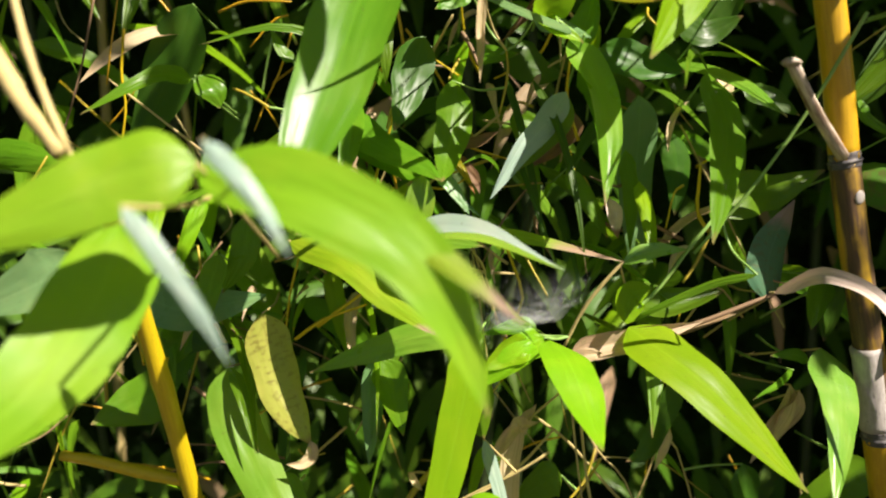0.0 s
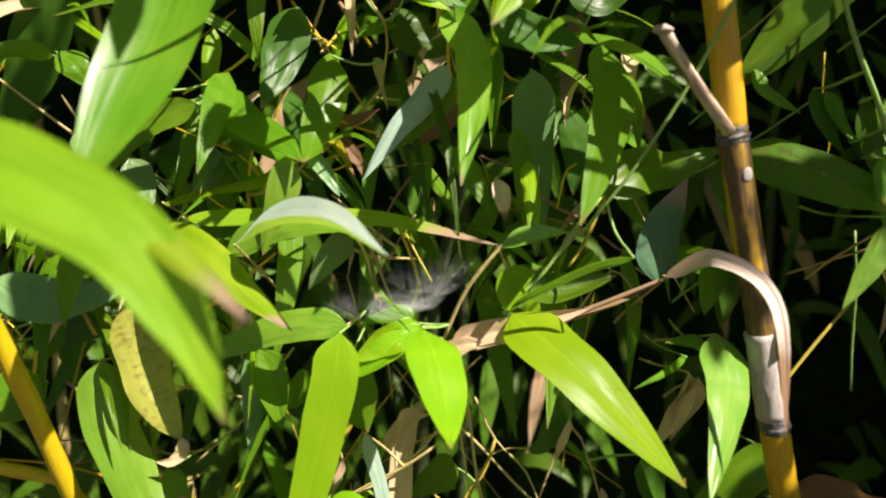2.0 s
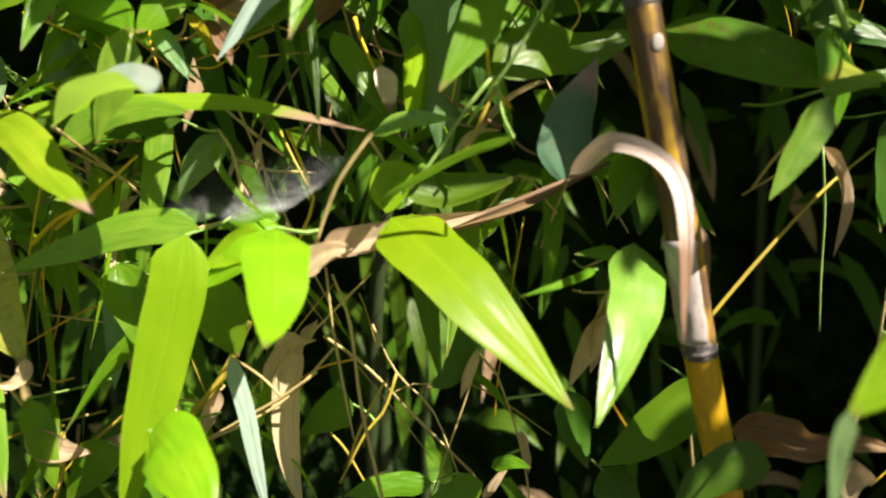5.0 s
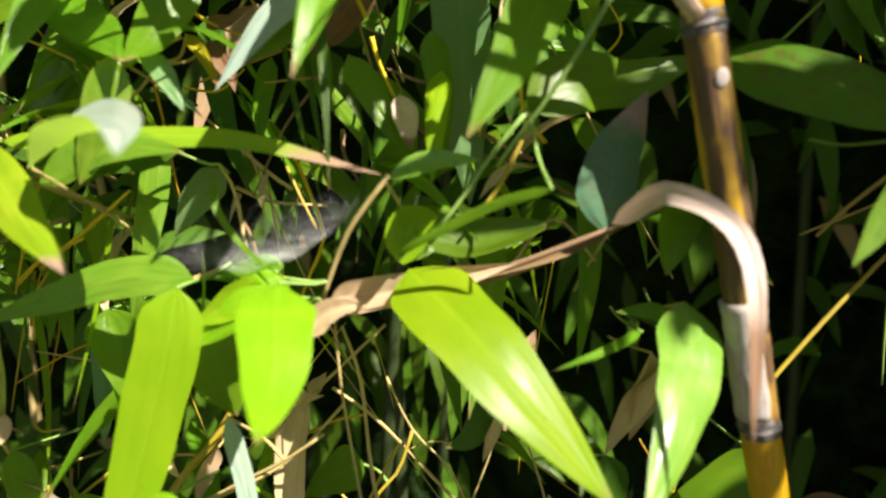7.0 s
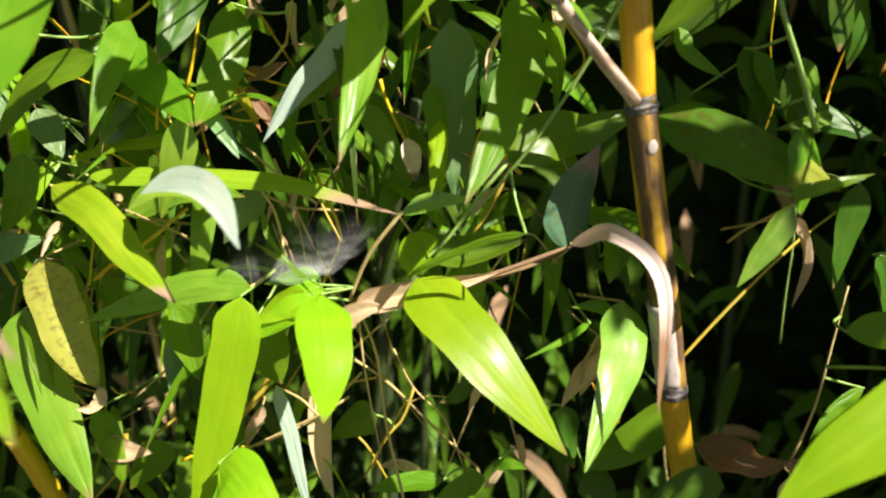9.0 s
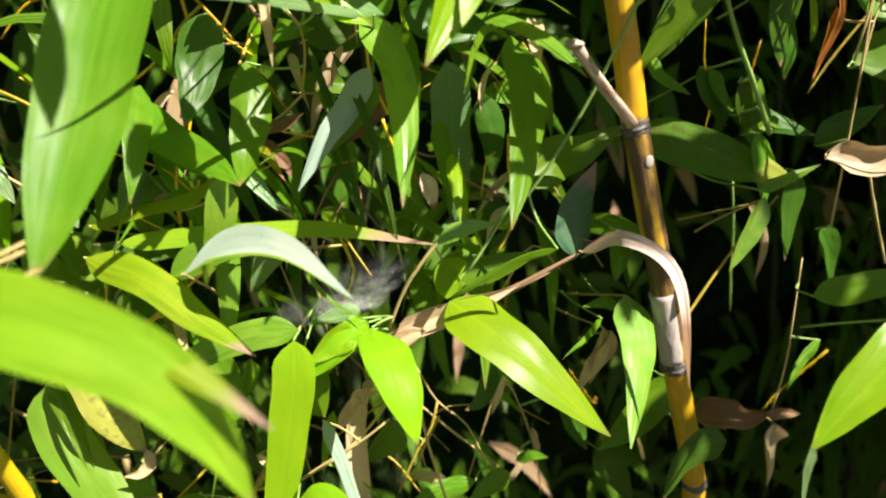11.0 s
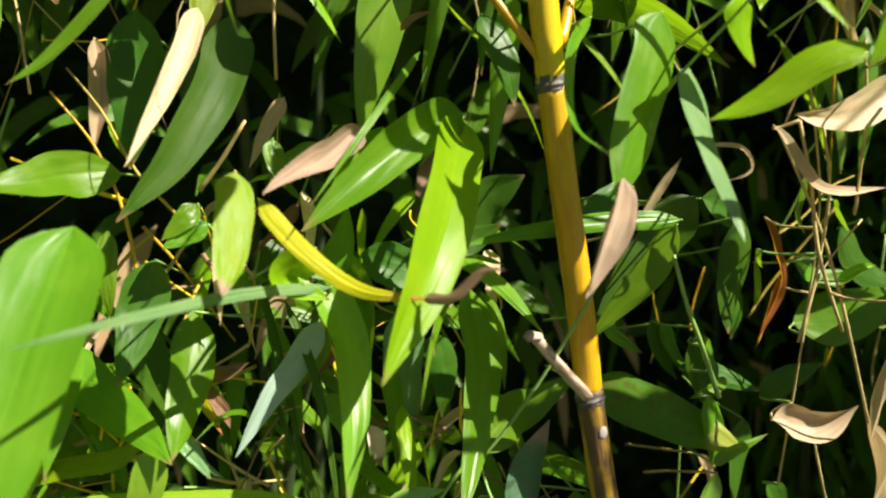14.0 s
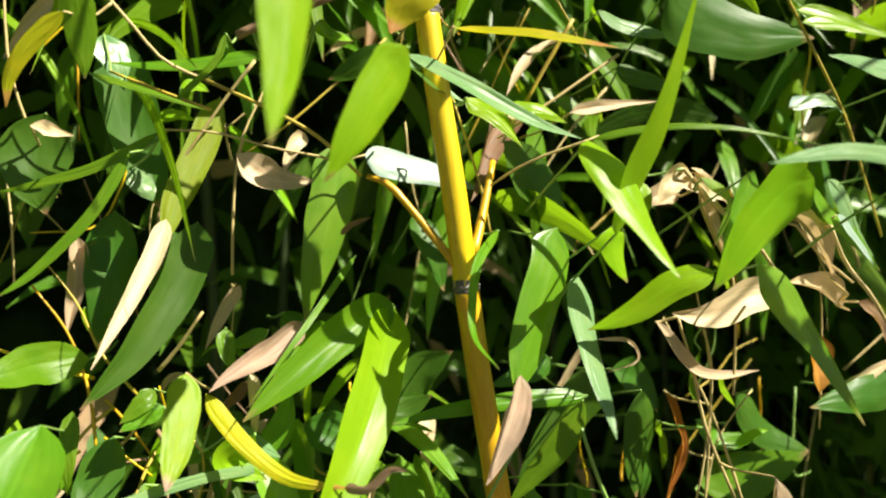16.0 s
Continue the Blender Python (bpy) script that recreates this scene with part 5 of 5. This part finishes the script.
# a nearer, livelier layer behind the shoots
for k in range(120):
    x, y, z = rng.uniform(-0.40, 0.22), rng.uniform(0.445, 0.53), rng.uniform(1.22, 1.47)
    shape = shapes[rng.choice((0, 0, 1, 2, 3, 4, 6, 6, 7, 8, 10, 11, 11, 12))]
    at = pose(x, y, z, rng.uniform(-30, 30), rng.uniform(-30, 30), rng.uniform(-80, 80)) @ Matrix.Scale(rng.uniform(0.5, 0.95), 4)
    if x < -0.1 and z > 1.36 and k % 3:
        continue
    ob = new("leaf", shape)
    ob.parent = hedge
    ob.matrix_basis = at


# thin twigs and straws between the leaves
for k in range(170):
    at = Vector((rng.uniform(-0.4, 0.7), rng.uniform(0.44, 0.6), rng.uniform(1.0, 1.85) if k < 100 else rng.uniform(1.5, 1.9)))
    if at.x > 0.27 and at.z < 1.35 and k % 5:
        continue
    run = Vector((rng.uniform(-0.6, 0.6), rng.uniform(-0.15, 0.15), rng.choice((-1, 1)) * rng.uniform(0.3, 1))).normalized() * rng.uniform(0.05, 0.16)
    bend = Vector((rng.uniform(-1, 1), rng.uniform(-0.4, 0.4), rng.uniform(-1, 0.4))) * 0.018
    r = rng.uniform(0.0005, 0.0012)
    end, bark = rng.uniform(-0.6, 2), rng.choice("ttlgcbq")
    if k < 100 or k % 2:
        part("twig", tube([at, at + run * 0.35 + bend * 0.7, at + run * 0.7 + bend, at + run + bend * end], r, r * 0.6, 6, 10, 0.2, None, (0.35, 0.7)), STEM[bark], hedge)


# yellow twigs, straws and small sunlit leaves low in the hedge and under the web
for k in range(90):
    at = Vector((rng.uniform(-0.34, 0.16), rng.uniform(0.43, 0.52), rng.uniform(1.02, 1.24) if k < 60 else rng.uniform(1.24, 1.5)))
    run = Vector((rng.uniform(-0.8, 0.8), rng.uniform(-0.2, 0.1), rng.uniform(-1, 0.6))).normalized() * rng.uniform(0.03, 0.10)
    if k % 2:
        r = rng.uniform(0.0005, 0.0011)
        part("twig", tube([at, at + run * 0.4 + Vector((0, 0, 0.004)), at + run], r, r * 0.6, 6, 8, 0.2, None, (0.4, 0.75)), STEM[rng.choice("tllcb")], hedge)
    else:
        ob = new("leaf", shapes[rng.choice((0, 4, 4, 6, 8, 10, 11))])
        ob.parent = hedge
        ob.matrix_basis = pose(at.x, at.y, at.z, rng.uniform(-25, 25), rng.uniform(-25, 25), rng.uniform(-70, 70)) @ Matrix.Scale(rng.uniform(0.35, 0.65), 4)


# straws, yellow twigs and shrivelled leaf ends between the shoots
for k in range(84):
    if k % 3:
        at = Vector((rng.uniform(-0.06, 0.19), rng.uniform(0.435, 0.50), rng.uniform(1.27, 1.47)))
    else:
        at = Vector((rng.uniform(-0.32, -0.06), rng.uniform(0.42, 0.50), rng.uniform(1.02, 1.30)))
    run = Vector((rng.uniform(-0.7, 0.7), rng.uniform(-0.3, 0.1), rng.uniform(-1, 0.8))).normalized() * rng.uniform(0.02, 0.07)
    if k % 4 == 0:
        ob = new("leaf", shapes[rng.choice((8, 8, 9))])
        ob.parent = hedge
        ob.matrix_basis = pose(at.x, at.y, at.z, rng.uniform(-40, 40), rng.uniform(-40, 40), rng.uniform(-80, 80)) @ Matrix.Scale(rng.uniform(0.2, 0.5), 4)
    else:
        r = rng.uniform(0.0007, 0.0016)
        bend = Vector((rng.uniform(-1, 1), 0, rng.uniform(-1, 1))) * 0.006
        part("twig", tube([at, at + run * 0.4 + bend, at + run], r, r * 0.6, 6, 8, 0.25, None, (0.3, 0.65)), STEM[rng.choice("tqqlb")], hedge)


def leaf_mass(name, count, place, material, label, seed, lengths=(0.09, 0.15)):
    """Many small leaves in one mesh; place(rng) gives where each one hangs."""
    rng = random.Random(seed)
    verts, faces, uvs = [], [], []
    for _ in range(count):
        at = Vector(place(rng))
        pts = droop_points(rng, at, rng.uniform(*lengths))
        width, face = rng.uniform(0.016, 0.028), Vector((rng.uniform(-0.6, 0.6), -1, rng.uniform(-0.2, 0.7)))
        n0 = len(verts)
        for i in range(6):
            v = i / 5
            p = curve_at(pts, v)
            q = (curve_at(pts, min(1, v + 0.05)) - curve_at(pts, max(0, v - 0.05))).normalized()
            s = q.cross(face).normalized() * width * 0.5 * leaf_width(v)
            rise = s.cross(q).normalized() * width * 0.06
            verts += [p - s + rise, p, p + s + rise]
        for i in range(5):
            for j in range(2):
                a = n0 + i * 3 + j
                faces.append((a, a + 1, a + 4, a + 3))
                uvs += [(j / 2, i / 5), ((j + 1) / 2, i / 5), ((j + 1) / 2, (i + 1) / 5), (j / 2, (i + 1) / 5)]
    me = bpy.data.meshes.new(name)
    me.from_pydata(verts, [], faces)
    layer = me.uv_layers.new(name="uv")
    layer.data.foreach_set("uv", np.array(uvs, dtype=np.float32).ravel())
    me.materials.append(material)
    me.shade_smooth()
    ob = new(name, me)
    ob.parent = hedge
    tagged(ob, label, kind="stuff")
    return ob


def inner(rng):
    x, y, z = rng.uniform(-0.9, 1.3), rng.uniform(0.70, 0.95), rng.uniform(0.3, 2.1)
    return x, y + 0.13 if 0.3 < x and z < 1.7 else y, z


def outer(rng):
    """The face of the hedge beyond what the walk looks at: sides, foot and top."""
    while True:
        x, y, z = rng.uniform(-2.2, 2.6), rng.uniform(0.36, 1.2), rng.uniform(0.05, 2.7)
        if not (-0.9 < x < 1.3 and 0.7 < z < 2.0) and not (-0.9 < x < 1.5 and z >= 2.0 and y < 0.52):
            return x, y, z


def crown(rng):
    """An unseen arching hedge top, added dense to keep sun and sky off the deep leaves."""
    return rng.uniform(-1.3, 1.7), rng.uniform(0.50, 1.3), rng.uniform(1.86, 2.5)


def side(rng):
    """Leaves added in front of the hedge, beside the walk's view, to shade its right part."""
    while True:
        x, y, z = rng.uniform(0.45, 1.4), rng.uniform(0.12, 0.55), rng.uniform(0.8, 1.95)
        if x > 0.20 + 1.25 * (y + 0.05) and (z < 1.42 or y > 0.36 and rng.random() < 0.3):
            return x, y, z


def upper_side(rng):
    """Leafy shoots added above and beside the walk, towards the sun, to shade the deep leaves."""
    while True:
        x, y, z = rng.uniform(0.7, 1.7), rng.uniform(0.42, 0.64), rng.uniform(1.5, 2.3)
        if z > 1.85 or x > 0.95:
            return x, y, z


def right_mass(rng):
    return rng.uniform(0.78, 1.5), rng.uniform(0.5, 1.0), rng.uniform(0.6, 2.1)


leaf_mass("inner_side_leaf_mass", 2300, right_mass, HEDGE_LEAF, "dense green bamboo leaves deeper in the hedge", 28)
def overhang(rng):
    """Thin leafy ends, added unseen above the walk's view to cast shade on it."""
    return rng.uniform(-0.28, 0.50), rng.uniform(0.25, 0.36), rng.uniform(1.76, 1.97)


def high_spray(rng):
    """Unseen leafy ends, added high up to shade the upper leaves on the left."""
    return rng.uniform(-0.05, 0.17), rng.uniform(0.20, 0.30), rng.uniform(1.88, 2.02)


def shade_spray(rng):
    """Unseen leafy ends, added between the walk and the sun to shade the thick cane and the leaves round it."""
    return (rng.uniform(0.61, 0.69), rng.uniform(0.07, 0.13), rng.uniform(1.85, 1.94)) if rng.random() < 0.36 else (rng.uniform(0.60, 0.74), rng.uniform(0.07, 0.13), rng.uniform(1.60, 1.73))


# three unseen branches, added only to carry the shading leaves
for lean in (0.0, 0.07, 0.15):
    part("branch", tube([Vector((1.05 + lean, 0.70, 1.2)), Vector((1.0 + lean, 0.5, 1.8)), Vector((0.85 + lean, 0.25, 2.05)), Vector((0.58 + lean * 0.5, 0.10, 1.98 - lean * 0.6))], 0.004, 0.0015, 8, 30, 0.1, None, [q / 8 for q in range(1, 8)]), STEM["g"], hedge)
leaf_mass("spray_leaf_mass", 62, shade_spray, HEDGE_LEAF, "unseen leafy branch ends added to shade the thick cane", 31, (0.045, 0.07))
leaf_mass("high_spray_leaf_mass", 30, high_spray, HEDGE_LEAF, "unseen leafy branch ends added to shade the upper leaves", 33, (0.06, 0.09))
leaf_mass("overhang_leaf_mass", 10, overhang, HEDGE_LEAF, "unseen leafy branch ends added to dapple the upper leaves", 27, (0.06, 0.09))
leaf_mass("upper_side_leaf_mass", 900, upper_side, HEDGE_LEAF, "leafy shoots added beside the opening to shade deep leaves", 29)
leaf_mass("side_leaf_mass", 800, side, HEDGE_LEAF, "green bamboo leaves added beside the view to shade the hedge", 25)
leaf_mass("crown_leaf_mass", 8000, crown, HEDGE_LEAF, "unseen dense hedge crown added to shade the deep leaves", 24)
leaf_mass("leaf_mass", 1100, inner, HEDGE_LEAF, "mass of shaded green bamboo leaves", 21)
leaf_mass("dry_leaf_mass", 60, inner, HEDGE_DRY, "withered straw-coloured leaves caught in the hedge", 22)
def far(rng):
    """The hedge's face further along, to both sides."""
    return rng.choice((-1, 1)) * rng.uniform(1.9, 5.0) + 0.2, rng.uniform(0.55, 1.15), rng.uniform(0.05, 3.0)


leaf_mass("far_leaf_mass", 9000, far, HEDGE_LEAF, "green bamboo leaves further along the hedge", 30, (0.12, 0.2))
leaf_mass("outer_leaf_mass", 6500, outer, HEDGE_LEAF, "mass of green bamboo leaves", 23)


# ---- the spider's sheet web ----
def along(points, f):
    return curve_at([Vector(p) for p in points], f)


WEB_LOW = ((-0.0, 0.393, 1.253), (0.03, 0.393, 1.246), (0.06, 0.393, 1.25), (0.08, 0.393, 1.262))
WEB_HIGH = ((0.007, 0.412, 1.270), (0.043, 0.414, 1.274), (0.076, 0.412, 1.277), (0.103, 0.406, 1.284))
silk = Nodes("silk")
silk.put(silk.bsdf.inputs["Base Color"], (0.8, 0.82, 0.84, 1))
silk.bsdf.inputs["Roughness"].default_value = 0.35
rng = random.Random(8)
web = tagged(new("spider_web"), "white sheet web of fine silk strung between leaves", "spider web")
bm = bmesh.new()
for k in range(60):
    a = rng.random()
    p = along(WEB_LOW, a).lerp(along(WEB_HIGH, a), rng.random())
    b = min(1, max(0, a + rng.uniform(-0.22, 0.22)))
    q = along(WEB_LOW, b).lerp(along(WEB_HIGH, b), rng.random())
    r = 0.000010 if k % 12 else 0.00002
    tube([p, (p + q) / 2 + Vector((0, rng.uniform(-0.004, 0.004), -0.002)), q], r, r, 3, 3, 0, bm)
part("silk_threads", bm, silk.mat, web)
veil = Nodes("silk_veil")
veil.put(veil.bsdf.inputs["Base Color"], (0.90, 0.93, 0.95, 1))
veil.bsdf.inputs["Roughness"].default_value = 0.6
place = veil.add("ShaderNodeSeparateXYZ", Vector=veil.add("ShaderNodeUVMap").outputs[0])
stretched = veil.add("ShaderNodeCombineXYZ", X=veil.math("MULTIPLY", place.outputs[0], 3.0), Y=veil.math("MULTIPLY", place.outputs[1], 7.0), Z=veil.math("MULTIPLY", veil.add("ShaderNodeObjectInfo").outputs["Random"], 20.0)).outputs[0]
grain = veil.noise(stretched, 1.0, 4.0)
edge = veil.math("MULTIPLY", veil.ramp(place.outputs[0], 0.0, 0.6), veil.ramp(place.outputs[0], 1.0, 0.8))
rise = veil.math("POWER", veil.math("SUBTRACT", 1.0, place.outputs[1]), 1.7)
rim = veil.math("MULTIPLY", veil.math("MULTIPLY", edge, rise), veil.ramp(place.outputs[1], 0.0, 0.12))
see = veil.add("ShaderNodeBsdfTransparent")
blend = veil.add("ShaderNodeMixShader", Fac=veil.math("MULTIPLY", veil.math("MULTIPLY", veil.ramp(grain, 0.2, 0.8), rim), 0.17))
veil.put(blend.inputs[1], see.outputs[0])
fluff = veil.add("ShaderNodeAddShader")
veil.put(fluff.inputs[0], veil.bsdf.outputs[0])
veil.put(fluff.inputs[1], veil.add("ShaderNodeBsdfTranslucent", Color=(0.85, 0.9, 0.92, 1)).outputs[0])
veil.put(blend.inputs[2], fluff.outputs[0])
veil.put(veil.out.inputs[0], blend.outputs[0])
for layer in range(4):
    bm = bmesh.new()
    web_uv = bm.loops.layers.uv.new("uv")
    off = Vector((0, 0.007 * (layer - 1.5), 0.0))
    net = [[bm.verts.new(along(WEB_LOW, i / 24).lerp(along(WEB_HIGH, i / 24), j / 8 * (0.7 + 0.15 * layer)) + off * (1 - j / 12) - Vector((0, 0, 0.003 * math.sin(math.pi * j / 8) - 0.0016 * math.sin(i * 0.9 + layer * 2)))) for i in range(25)] for j in range(9)]
    for j in range(8):
        for i in range(24):
            f = bm.faces.new((net[j][i], net[j][i + 1], net[j + 1][i + 1], net[j + 1][i]))
            for loop, (a, b) in zip(f.loops, ((i, j), (i + 1, j), (i + 1, j + 1), (i, j + 1))):
                loop[web_uv].uv = (a / 24, b / 8)
    part("silk_sheet", bm, veil.mat, web, "thin see-through sheet of white silk")
for k in range(14):
    a = rng.random()
    p = along(WEB_LOW, a).lerp(along(WEB_HIGH, a), rng.random())
    bm = bmesh.new()
    bmesh.ops.create_icosphere(bm, subdivisions=1, radius=rng.uniform(0.0001, 0.00028), matrix=Matrix.Translation(p))
    part("silk_knot", bm, silk.mat, web)
